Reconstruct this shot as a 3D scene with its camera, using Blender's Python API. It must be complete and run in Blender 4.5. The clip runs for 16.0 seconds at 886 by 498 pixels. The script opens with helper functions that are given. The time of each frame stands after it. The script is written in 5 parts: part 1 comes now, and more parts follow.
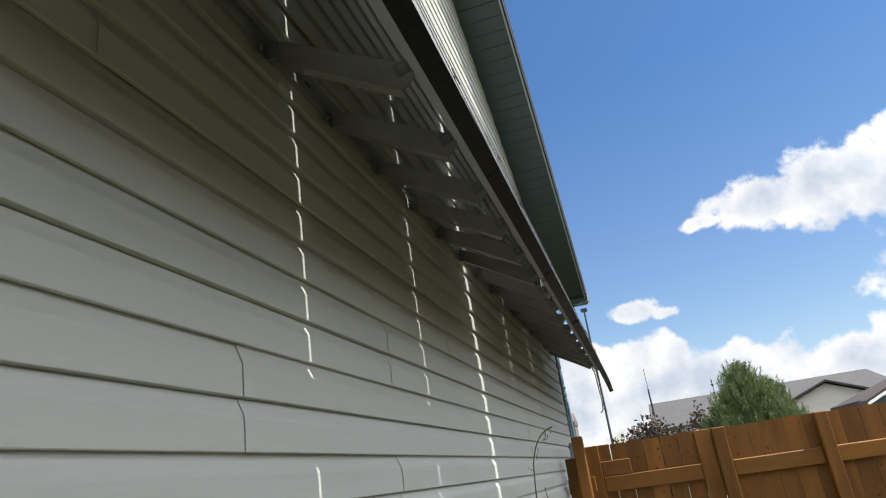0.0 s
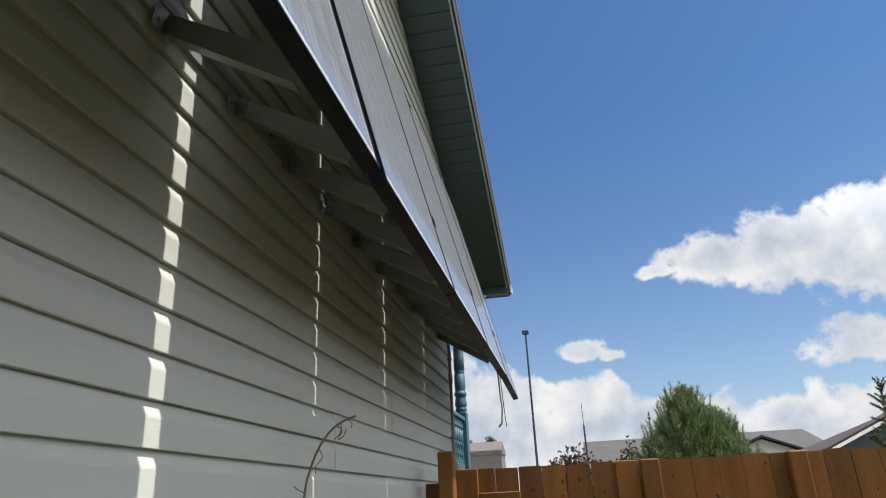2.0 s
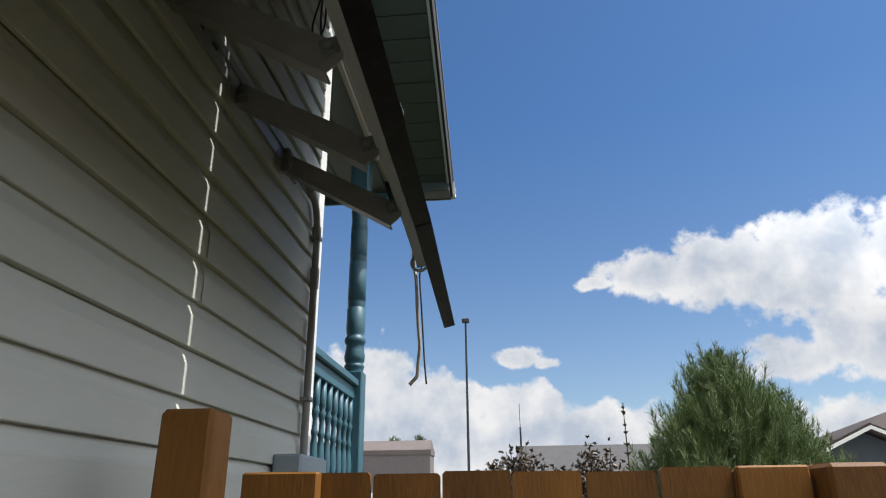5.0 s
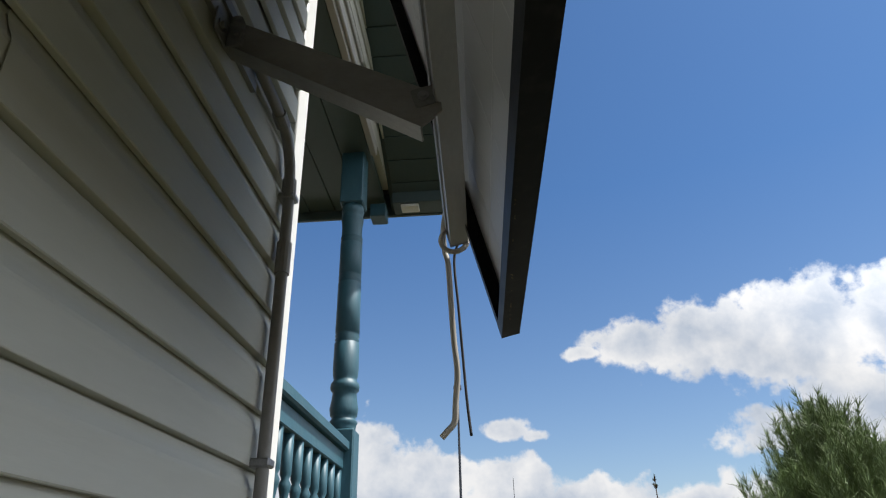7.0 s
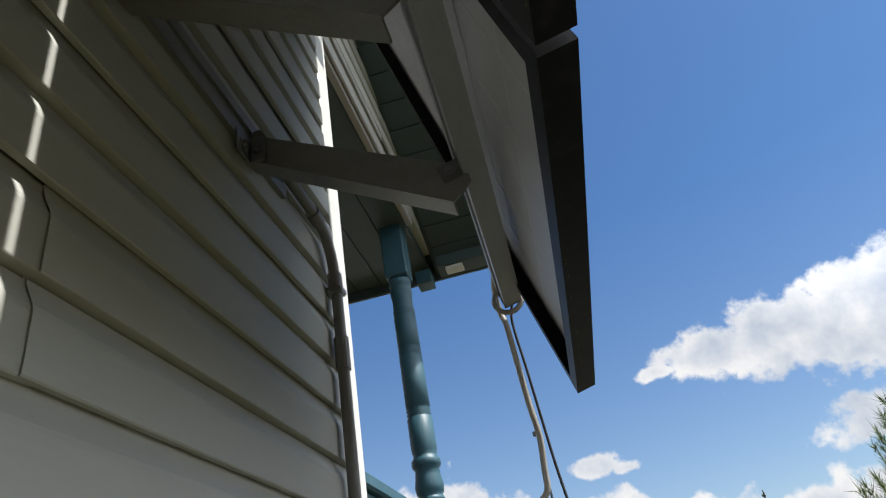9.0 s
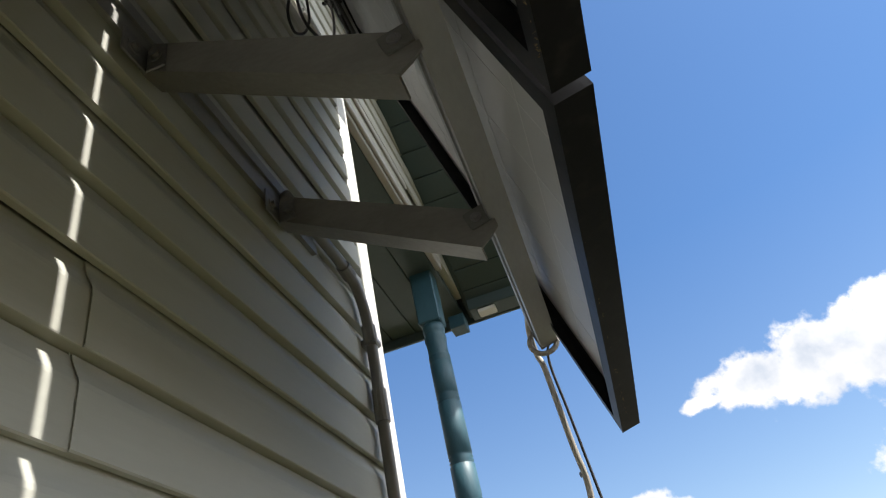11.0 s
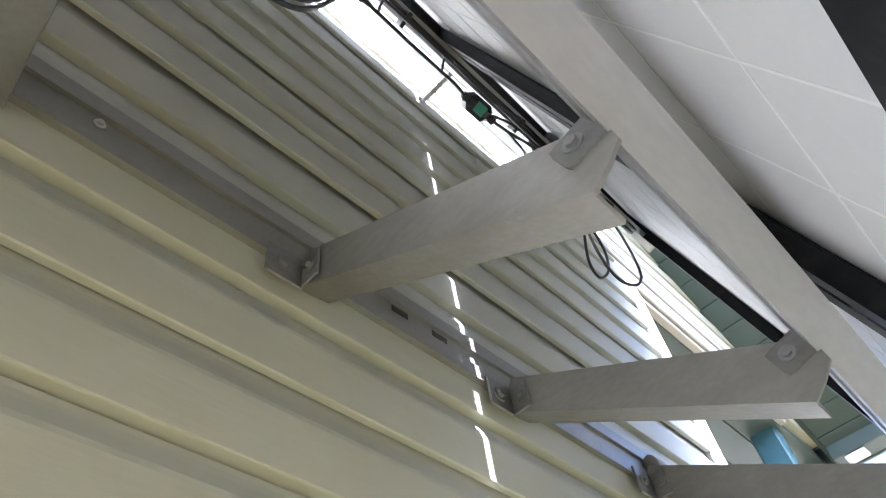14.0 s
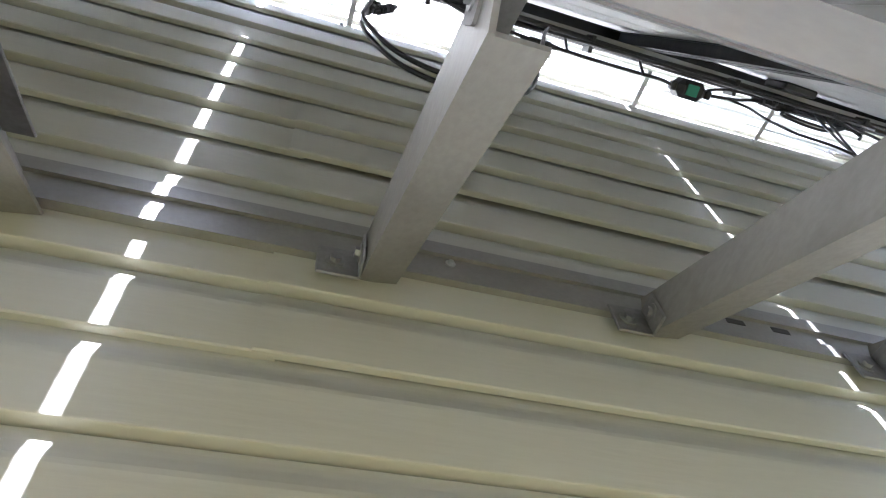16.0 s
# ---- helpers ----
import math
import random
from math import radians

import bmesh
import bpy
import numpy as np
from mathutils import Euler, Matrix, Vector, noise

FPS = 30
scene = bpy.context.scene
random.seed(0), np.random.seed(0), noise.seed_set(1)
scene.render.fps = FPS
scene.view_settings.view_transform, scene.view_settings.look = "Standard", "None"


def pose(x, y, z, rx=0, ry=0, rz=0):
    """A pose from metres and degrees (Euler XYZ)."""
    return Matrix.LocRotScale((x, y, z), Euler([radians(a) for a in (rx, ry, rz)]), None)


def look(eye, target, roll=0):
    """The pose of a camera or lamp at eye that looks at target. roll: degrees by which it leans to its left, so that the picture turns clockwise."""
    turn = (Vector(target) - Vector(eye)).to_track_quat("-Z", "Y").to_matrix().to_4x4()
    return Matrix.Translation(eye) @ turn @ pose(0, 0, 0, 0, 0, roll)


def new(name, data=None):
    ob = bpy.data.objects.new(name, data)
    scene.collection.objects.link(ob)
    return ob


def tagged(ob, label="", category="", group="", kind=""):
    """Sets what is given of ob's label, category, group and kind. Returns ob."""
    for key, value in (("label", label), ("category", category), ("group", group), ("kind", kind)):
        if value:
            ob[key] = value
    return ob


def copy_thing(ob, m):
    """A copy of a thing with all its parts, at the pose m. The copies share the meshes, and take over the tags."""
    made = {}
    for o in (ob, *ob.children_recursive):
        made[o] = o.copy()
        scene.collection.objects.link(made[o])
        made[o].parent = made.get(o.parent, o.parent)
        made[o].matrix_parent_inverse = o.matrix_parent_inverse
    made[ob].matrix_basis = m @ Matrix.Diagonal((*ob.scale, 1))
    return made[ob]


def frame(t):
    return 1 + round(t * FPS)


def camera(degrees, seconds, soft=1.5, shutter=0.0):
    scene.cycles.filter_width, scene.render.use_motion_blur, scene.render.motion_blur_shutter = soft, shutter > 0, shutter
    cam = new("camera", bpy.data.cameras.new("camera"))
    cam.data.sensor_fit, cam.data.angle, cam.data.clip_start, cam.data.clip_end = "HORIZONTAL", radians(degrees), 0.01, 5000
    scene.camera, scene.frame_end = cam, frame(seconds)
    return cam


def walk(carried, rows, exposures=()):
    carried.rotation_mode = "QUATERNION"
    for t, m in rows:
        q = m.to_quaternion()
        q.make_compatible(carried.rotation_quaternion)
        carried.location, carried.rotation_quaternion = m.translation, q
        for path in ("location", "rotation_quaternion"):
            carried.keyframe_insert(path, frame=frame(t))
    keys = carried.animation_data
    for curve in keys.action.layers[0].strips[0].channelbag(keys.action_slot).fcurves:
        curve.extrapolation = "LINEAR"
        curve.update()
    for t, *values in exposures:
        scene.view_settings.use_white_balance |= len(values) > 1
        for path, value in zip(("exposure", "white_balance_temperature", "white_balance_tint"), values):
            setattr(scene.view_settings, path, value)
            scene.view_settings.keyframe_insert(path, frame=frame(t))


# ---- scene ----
cam = camera(67.7, 16.0, 1.15)
PATH = [
    (0, (0.785, -1.229, -0.354), (0.329, 0.597, 0.323), -8.3),
    (0.5, (0.873, -0.709, -0.407), (0.518, 1.183, 0.134), -7.9),
    (1, (0.954, -0.175, -0.387), (0.629, 1.715, 0.181), -5.2),
    (1.5, (0.924, 0.363, -0.389), (0.667, 2.26, 0.191), -4.2),
    (2, (0.977, 0.91, -0.382), (0.648, 2.746, 0.341), -2.7),
    (2.5, (0.947, 1.433, -0.36), (0.655, 3.255, 0.412), -4.3),
    (3, (0.918, 1.94, -0.339), (0.729, 3.808, 0.349), -4.5),
    (3.5, (0.949, 2.443, -0.338), (0.655, 4.309, 0.319), -3.9),
    (4, (0.89, 2.967, -0.311), (0.727, 4.855, 0.329), -0.8),
    (6.5, (0.532, 4.814, -0.137), (0.367, 6.596, 0.757), -0.2),
    (7, (0.485, 4.927, -0.109), (0.374, 6.704, 0.802), -1.4),
    (7.5, (0.485, 4.946, -0.093), (0.393, 6.725, 0.816), -2.4),
    (8, (0.479, 4.931, -0.079), (0.356, 6.69, 0.865), -4.8),
    (8.5, (0.48, 4.926, -0.065), (0.297, 6.643, 0.944), -9.1),
    (11, (0.484, 4.918, -0.058), (0.215, 6.512, 1.119), -13.7),
    (11.5, (0.491, 4.912, -0.05), (0.008, 6.387, 1.211), -20.0),
    (12, (0.536, 4.918, -0.033), (-0.319, 6.082, 1.351), -19.5),
    (12.3, (0.554, 4.899, -0.019), (-0.41, 5.885, 1.43), -20.0),
    (12.5, (0.557, 4.871, -0.012), (-0.415, 5.711, 1.521), -19.5),
    (13, (0.54, 4.761, 0.022), (-0.386, 5.525, 1.621), -15.1),
    (13.5, (0.492, 4.724, 0.158), (-0.323, 5.675, 1.718), -12.6),
    (14, (0.475, 4.722, 0.193), (-0.27, 5.719, 1.758), -10.3),
    (14.5, (0.482, 4.734, 0.186), (-0.219, 5.771, 1.746), -14.9),
    (15, (0.476, 4.713, 0.181), (-0.321, 5.622, 1.774), -16.1),
    (15.5, (0.467, 4.628, 0.177), (-0.429, 5.334, 1.82), -11.6),
    (16, (0.497, 4.527, 0.174), (-0.549, 4.991, 1.815), -8.1),
]
EXPOSURES = [(0, 0.74, 6550, 10), (0.8, 0.62, 6550, 10), (2, 0.46, 6550, 10), (4, 0.43, 6500, 10), (6.5, 0.42, 6500, 10), (8.5, 0.50, 6500, 10), (11, 0.95, 6800, 11), (11.5, 1.35, 7200, 12), (12, 2.25, 6900, 17), (12.5, 3.18, 6150, 18),
             (13, 3.66, 5860, 19), (13.5, 3.75, 5860, 20), (14.5, 3.81, 5860, 20), (16, 3.8, 5740, 20)]
walk(cam, [(t, look(eye, target, roll)) for t, eye, target, roll in PATH], EXPOSURES)

# ---- light: a high summer sun square to the gable wall, blue sky with cumulus ----
TO_SUN = Vector((1.0, -0.05, 1.83)).normalized()
sun_lamp = new("sun", bpy.data.lights.new("sun", "SUN"))
sun_lamp.data.energy = 5.0
sun_lamp.data.angle = radians(0.53)
sun_lamp.data.color = (1.0, 0.978, 0.935)
sun_lamp.matrix_world = look(TO_SUN * 30, (0, 0, 0))

# cloud masses: bearing and height of the centre, half width, half height above and below (degrees), weight
CLOUDS = [
    (9.0, 17.4, 3.2, 1.1, 1.0, 0.72), (13.2, 17.7, 5.2, 2.7, 2.3, 1.0), (19.0, 17.5, 6.0, 4.1, 3.6, 1.05), (25.5, 17.3, 7.5, 4.0, 4.6, 1.1), (34.0, 16.5, 8.0, 4.0, 4.5, 1.1),
    (23.0, 9.6, 5.4, 2.6, 1.8, 0.95), (30.0, 10.5, 7.0, 4.6, 3.5, 1.05),
    (1.0, 11.5, 2.9, 1.6, 1.2, 0.88), (4.0, 11.0, 2.6, 1.1, 0.9, 0.62),
    (-14.0, 7.2, 10.0, 5.6, 6.0, 1.1), (-6.0, 6.2, 6.5, 4.5, 5.0, 1.22), (1.0, 5.0, 5.5, 4.0, 4.0, 1.22), (8.0, 4.4, 6.5, 3.5, 3.0, 1.15),
    (17.0, 4.2, 8.5, 3.4, 3.0, 1.0), (28.0, 4.4, 9.5, 3.4, 3.0, 1.0), (-28.0, 7.0, 12.0, 6.0, 5.0, 1.1),
]


def build_world():
    w = bpy.data.worlds.new("sky")
    w.use_nodes = True
    scene.world = w
    nt = w.node_tree
    N, L = nt.nodes, nt.links
    N.clear()

    def math_node(op, a, b=None, c=None, clamp=False):
        m = N.new("ShaderNodeMath")
        m.operation, m.use_clamp = op, clamp
        for i, v in enumerate((a, b, c)):
            if v is None:
                continue
            if isinstance(v, (int, float)):
                m.inputs[i].default_value = v
            else:
                L.new(v, m.inputs[i])
        return m.outputs[0]

    sky = N.new("ShaderNodeTexSky")
    sky.sky_type = "NISHITA"
    sky.sun_disc = False
    sky.sun_elevation = math.asin(TO_SUN.z)
    sky.sun_rotation = math.atan2(TO_SUN.x, TO_SUN.y)
    sky.altitude, sky.air_density, sky.dust_density, sky.ozone_density = 300, 1.0, 1.0, 4.5
    tc = N.new("ShaderNodeTexCoord")
    sep = N.new("ShaderNodeSeparateXYZ")
    L.new(tc.outputs["Generated"], sep.inputs[0])
    x, y, z = sep.outputs
    az = math_node("MULTIPLY", math_node("ARCTAN2", x, y), 57.2958)
    el = math_node("MULTIPLY", math_node("ARCSINE", z), 57.2958)

    def noise_tex(scale, detail, rough):
        n = N.new("ShaderNodeTexNoise")
        n.inputs["Scale"].default_value, n.inputs["Detail"].default_value, n.inputs["Roughness"].default_value = scale, detail, rough
        L.new(tc.outputs["Generated"], n.inputs["Vector"])
        return n.outputs["Fac"]

    big, fine, lumps = noise_tex(7.0, 5.0, 0.55), noise_tex(21.0, 7.0, 0.56), noise_tex(15.0, 6.0, 0.56)
    field = None
    for a0, e0, ra, up, down, weight in CLOUDS:
        da = math_node("DIVIDE", math_node("SUBTRACT", az, a0), ra)
        de = math_node("SUBTRACT", el, e0)
        de = math_node("ADD", math_node("DIVIDE", math_node("MAXIMUM", de, 0.0), up), math_node("DIVIDE", math_node("MINIMUM", de, 0.0), down))
        r2 = math_node("ADD", math_node("MULTIPLY", da, da), math_node("MULTIPLY", de, de))
        v = math_node("SUBTRACT", weight, math_node("SQRT", r2))
        field = v if field is None else math_node("MAXIMUM", field, v)
    # the same kind of cumulus, unseen, added round the sky to light the wall
    rest = math_node("SUBTRACT", math_node("MULTIPLY", math_node("SUBTRACT", big, 0.36), 5.0), math_node("MULTIPLY", math_node("LESS_THAN", math_node("ABSOLUTE", math_node("SUBTRACT", az, 4.0)), 45.0), 9.0))
    field = math_node("MAXIMUM", field, rest)
    ragged = math_node("ADD", math_node("MULTIPLY", math_node("SUBTRACT", fine, 0.5), 1.6), math_node("MULTIPLY", math_node("SUBTRACT", big, 0.5), 0.55))
    dense = math_node("ADD", field, ragged)
    ramp = N.new("ShaderNodeMapRange")
    ramp.interpolation_type = "SMOOTHSTEP"
    ramp.inputs["From Min"].default_value, ramp.inputs["From Max"].default_value = 0.05, 0.34
    L.new(dense, ramp.inputs["Value"])
    mask = math_node("MULTIPLY", ramp.outputs[0], math_node("GREATER_THAN", z, 0.0))
    body = N.new("ShaderNodeMapRange")
    body.inputs["From Min"].default_value, body.inputs["From Max"].default_value = 0.1, 1.1
    body.inputs["To Min"].default_value, body.inputs["To Max"].default_value = 1.0, 0.0
    L.new(math_node("ADD", math_node("MULTIPLY", dense, 0.75), math_node("MULTIPLY", math_node("SUBTRACT", lumps, 0.45), 2.5)), body.inputs["Value"])
    shade = N.new("ShaderNodeMix")
    shade.data_type = "RGBA"
    shade.inputs[6].default_value, shade.inputs[7].default_value = (0.54, 0.61, 0.72, 1), (0.95, 0.95, 0.955, 1)
    L.new(body.outputs[0], shade.inputs[0])
    sky_bg, cloud_bg, mix, out = N.new("ShaderNodeBackground"), N.new("ShaderNodeBackground"), N.new("ShaderNodeMixShader"), N.new("ShaderNodeOutputWorld")
    sky_bg.inputs["Strength"].default_value = 0.096
    tint = N.new("ShaderNodeVectorMath")
    tint.operation = "MULTIPLY"
    # clear dry air: deep blue high up, paler towards the horizon
    depth = N.new("ShaderNodeMapRange")
    depth.inputs["From Min"].default_value, depth.inputs["From Max"].default_value = 0.04, 0.52
    L.new(z, depth.inputs["Value"])
    air = N.new("ShaderNodeMix")
    air.data_type = "RGBA"
    air.inputs[6].default_value, air.inputs[7].default_value = (1.13, 1.05, 0.98, 1), (0.60, 0.85, 1.03, 1)
    L.new(depth.outputs[0], air.inputs[0])
    L.new(air.outputs[2], tint.inputs[1])
    L.new(sky.outputs[0], tint.inputs[0])
    L.new(tint.outputs[0], sky_bg.inputs["Color"])
    # cloud strength raised towards the sun, out of view, to brighten the wall
    toward = N.new("ShaderNodeVectorMath")
    toward.operation = "DOT_PRODUCT"
    toward.inputs[1].default_value = TO_SUN
    L.new(tc.outputs["Generated"], toward.inputs[0])
    L.new(math_node("MULTIPLY_ADD", math_node("MAXIMUM", math_node("SUBTRACT", toward.outputs["Value"], 0.40), 0.0), 2.6, 0.68), cloud_bg.inputs["Strength"])
    L.new(shade.outputs[2], cloud_bg.inputs["Color"])
    L.new(mask, mix.inputs[0])
    L.new(sky_bg.outputs[0], mix.inputs[1])
    L.new(cloud_bg.outputs[0], mix.inputs[2])
    L.new(mix.outputs[0], out.inputs["Surface"])


build_world()


# ---- materials ----
def material(name, base, rough=0.6, metal=0.0, vary=0.12, scale=3.0, fine=60.0, bump=0.05, stain=None, stain_amount=0.3, stain_scale=1.3, stretch=(1, 1, 1), random=0.0, spec=0.5, coat=0.0):
    """A surface with broad and fine variation, optional stains, fine relief and a change from piece to piece."""
    m = bpy.data.materials.new(name)
    m.use_nodes = True
    nt = m.node_tree
    N, L = nt.nodes, nt.links
    b = N["Principled BSDF"]
    tc, mp = N.new("ShaderNodeTexCoord"), N.new("ShaderNodeMapping")
    mp.inputs["Scale"].default_value = stretch
    info = N.new("ShaderNodeObjectInfo")
    off = N.new("ShaderNodeVectorMath")
    off.operation = "MULTIPLY_ADD"
    off.inputs[1].default_value = (17.3, 9.1, 23.7) if random else (0, 0, 0)
    L.new(info.outputs["Random"], off.inputs[0])
    L.new(tc.outputs["Object"], off.inputs[2])
    L.new(off.outputs[0], mp.inputs["Vector"])

    def noise_tex(s, detail):
        n = N.new("ShaderNodeTexNoise")
        n.inputs["Scale"].default_value, n.inputs["Detail"].default_value = s, detail
        L.new(mp.outputs[0], n.inputs["Vector"])
        return n.outputs["Fac"]

    broad, grain = noise_tex(scale, 4), noise_tex(fine, 6)
    add = N.new("ShaderNodeMath")
    add.operation = "ADD"
    L.new(broad, add.inputs[0])
    L.new(grain, add.inputs[1])
    if random:
        rnd = N.new("ShaderNodeMath")
        rnd.operation = "MULTIPLY_ADD"
        L.new(info.outputs["Random"], rnd.inputs[0])
        rnd.inputs[1].default_value, rnd.inputs[2].default_value = random * 2, -random
        add2 = N.new("ShaderNodeMath")
        add2.operation = "ADD"
        L.new(add.outputs[0], add2.inputs[0])
        L.new(rnd.outputs[0], add2.inputs[1])
        add = add2
    mr = N.new("ShaderNodeMapRange")
    mr.inputs["From Min"].default_value, mr.inputs["From Max"].default_value = 0.5, 1.5
    mr.inputs["To Min"].default_value, mr.inputs["To Max"].default_value = 1 - vary, 1 + vary
    mr.clamp = False
    L.new(add.outputs[0], mr.inputs["Value"])
    mul = N.new("ShaderNodeVectorMath")
    mul.operation = "SCALE"
    mul.inputs[0].default_value = base
    L.new(mr.outputs[0], mul.inputs["Scale"])
    colour = mul.outputs[0]
    if stain:
        sn = noise_tex(stain_scale, 7)
        sr = N.new("ShaderNodeMapRange")
        sr.inputs["From Min"].default_value, sr.inputs["From Max"].default_value = 0.52, 0.75
        sr.inputs["To Max"].default_value = stain_amount
        L.new(sn, sr.inputs["Value"])
        mx = N.new("ShaderNodeMix")
        mx.data_type = "RGBA"
        mx.inputs[7].default_value = (*stain, 1)
        L.new(sr.outputs[0], mx.inputs[0])
        L.new(colour, mx.inputs[6])
        colour = mx.outputs[2]
    L.new(colour, b.inputs["Base Color"])
    rr = N.new("ShaderNodeMapRange")
    rr.inputs["To Min"].default_value, rr.inputs["To Max"].default_value = max(0.02, rough - 0.08), min(1.0, rough + 0.08)
    L.new(broad, rr.inputs["Value"])
    L.new(rr.outputs[0], b.inputs["Roughness"])
    b.inputs["Metallic"].default_value = metal
    b.inputs["Specular IOR Level"].default_value = spec
    b.inputs["Coat Weight"].default_value = coat
    if bump:
        bp = N.new("ShaderNodeBump")
        bp.inputs["Strength"].default_value, bp.inputs["Distance"].default_value = bump, 0.004
        L.new(grain, bp.inputs["Height"])
        L.new(bp.outputs[0], b.inputs["Normal"])
    return m


VINYL = material("cream_vinyl", (0.492, 0.495, 0.444), 0.62, vary=0.04, scale=1.2, fine=45, bump=0.12, stain=(0.33, 0.305, 0.215), stain_amount=0.24, stain_scale=2.2, stretch=(1, 0.35, 3), random=0.05, spec=0.22)
TRIM_WHITE = material("white_trim", (0.74, 0.73, 0.68), 0.45, vary=0.04, bump=0.05, stain=(0.5, 0.48, 0.4), stain_amount=0.2)
BEAM_PAINT = material("aged_beam_paint", (0.36, 0.35, 0.32), 0.6, vary=0.08, scale=4, bump=0.08, stain=(0.22, 0.20, 0.16), stain_amount=0.35, stain_scale=3, stretch=(1, 0.3, 1))
RAKE_PALE = material("pale_rake_trim", (0.40, 0.52, 0.55), 0.35, vary=0.05, bump=0.03)
RAKE_DARK = material("black_rake_edge", (0.022, 0.021, 0.02), 0.7, vary=0.2, bump=0.2)
SOFFIT_GREEN = material("green_soffit", (0.058, 0.090, 0.090), 0.55, vary=0.10, scale=2.0, bump=0.05)
PORCH_GREEN = material("porch_paint", (0.031, 0.098, 0.128), 0.5, vary=0.16, scale=6, fine=90, bump=0.25, stain=(0.11, 0.21, 0.24), stain_amount=0.25, stain_scale=7, stretch=(1, 1, 0.3))
ALU = material("aluminium", (0.305, 0.292, 0.272), 0.5, metal=0.6, vary=0.16, scale=11, fine=140, bump=0.08, stain=(0.20, 0.192, 0.185), stain_amount=0.6, stain_scale=9, stretch=(0.5, 1, 1), random=0.10)
RAIL_ALU = material("rail_aluminium", (0.375, 0.38, 0.385), 0.5, metal=0.6, vary=0.10, scale=9, fine=140, bump=0.08, stain=(0.26, 0.26, 0.265), stain_amount=0.45, stain_scale=7, stretch=(1, 0.3, 1))
# paler than ALU: the sunlit look of the feet is put into the colour
FOOT_ALU = material("lightened_aluminium", (0.55, 0.56, 0.57), 0.4, metal=0.4, vary=0.08, scale=20, fine=140, bump=0.05)
GALV = material("galvanised", (0.29, 0.29, 0.29), 0.5, metal=0.8, vary=0.22, scale=22, fine=150, bump=0.15, stain=(0.12, 0.115, 0.11), stain_amount=0.6, stain_scale=16)
BLACK_FRAME = material("black_anodised", (0.0065, 0.007, 0.009), 0.45, metal=0.0, vary=0.3, scale=8, bump=0.04, stain=(0.11, 0.10, 0.085), stain_amount=0.11, stain_scale=38, spec=0.12)
BACKSHEET = material("white_backsheet", (0.50, 0.495, 0.49), 0.38, vary=0.03, scale=2, bump=0.03, stain=(0.6, 0.58, 0.54), stain_amount=0.25, stain_scale=1.6)
SEAM_WHITE = material("cell_gap_white", (0.62, 0.615, 0.60), 0.35, vary=0.02, bump=0.0)
CELL = material("solar_cell", (0.070, 0.072, 0.082), 0.36, vary=0.35, scale=3, fine=14, bump=0.0, spec=0.8, coat=1.0, stain=(0.25, 0.26, 0.28), stain_amount=0.55, stain_scale=5, stretch=(0.12, 1, 1))
TAB_METAL = material("dull_aluminium", (0.315, 0.312, 0.30), 0.5, metal=0.6, vary=0.10, scale=20, fine=120, bump=0.10, stain=(0.22, 0.22, 0.215), stain_amount=0.25, stain_scale=18)
CELL.node_tree.nodes["Principled BSDF"].inputs["Sheen Weight"].default_value = 0.42      # dry dust on the glass
TAB_DARK = material("grey_tab_metal", (0.20, 0.195, 0.19), 0.55, metal=0.4, vary=0.18, scale=25, fine=150, bump=0.12, stain=(0.10, 0.095, 0.09), stain_amount=0.5, stain_scale=30)
BUSBAR = material("silver_busbar", (0.45, 0.46, 0.48), 0.25, metal=0.7, vary=0.05, bump=0.0)
BLACK_PLASTIC = material("black_plastic", (0.018, 0.018, 0.019), 0.45, vary=0.2, bump=0.08)
GREEN_LABEL = material("green_label", (0.02, 0.26, 0.17), 0.4, vary=0.08, bump=0.0)
GREY_PVC = material("grey_conduit", (0.235, 0.225, 0.21), 0.5, vary=0.1, scale=7, bump=0.08, stain=(0.2, 0.19, 0.17), stain_amount=0.3)
GREY_CORD = material("grey_cord", (0.36, 0.33, 0.28), 0.6, vary=0.05, bump=0.0)
CEDAR = material("stained_cedar", (0.160, 0.0665, 0.0118), 0.6, vary=0.36, scale=3.2, fine=60, bump=0.20, stain=(0.066, 0.024, 0.005), stain_amount=0.7, stain_scale=2.6, stretch=(3.0, 3.0, 0.45), random=0.34, spec=0.25)
CEDAR_RAIL = material("stained_cedar_rail", (0.176, 0.0735, 0.0130), 0.6, vary=0.36, scale=3.2, fine=60, bump=0.22, stain=(0.075, 0.031, 0.008), stain_amount=0.45, stain_scale=4, stretch=(0.35, 3.0, 3.0), random=0.2, spec=0.25)
KNOT = material("wood_knot", (0.066, 0.027, 0.008), 0.65, vary=0.3, scale=40, bump=0.2, spec=0.1)
SHINGLE = material("asphalt_shingle", (0.105, 0.10, 0.095), 0.9, vary=0.25, scale=4, fine=80, bump=0.5, random=0.1)
SHINGLE_GREY = material("grey_roof_shingle", (0.072, 0.069, 0.069), 0.9, vary=0.34, scale=2, fine=9, bump=0.4)
SHINGLE_ROSE = material("rose_roof_shingle", (0.135, 0.112, 0.105), 0.9, vary=0.2, scale=2, fine=14, bump=0.4)
SHINGLE_BROWN = material("brown_roof_shingle", (0.050, 0.037, 0.035), 0.9, vary=0.2, scale=2, fine=14, bump=0.4)
BEIGE_WALL = material("beige_siding", (0.50, 0.46, 0.38), 0.6, vary=0.06, stretch=(0.3, 0.3, 3))
ROSE_WALL = material("rose_grey_siding", (0.165, 0.14, 0.135), 0.8, vary=0.16, scale=3, fine=16, bump=0.2)
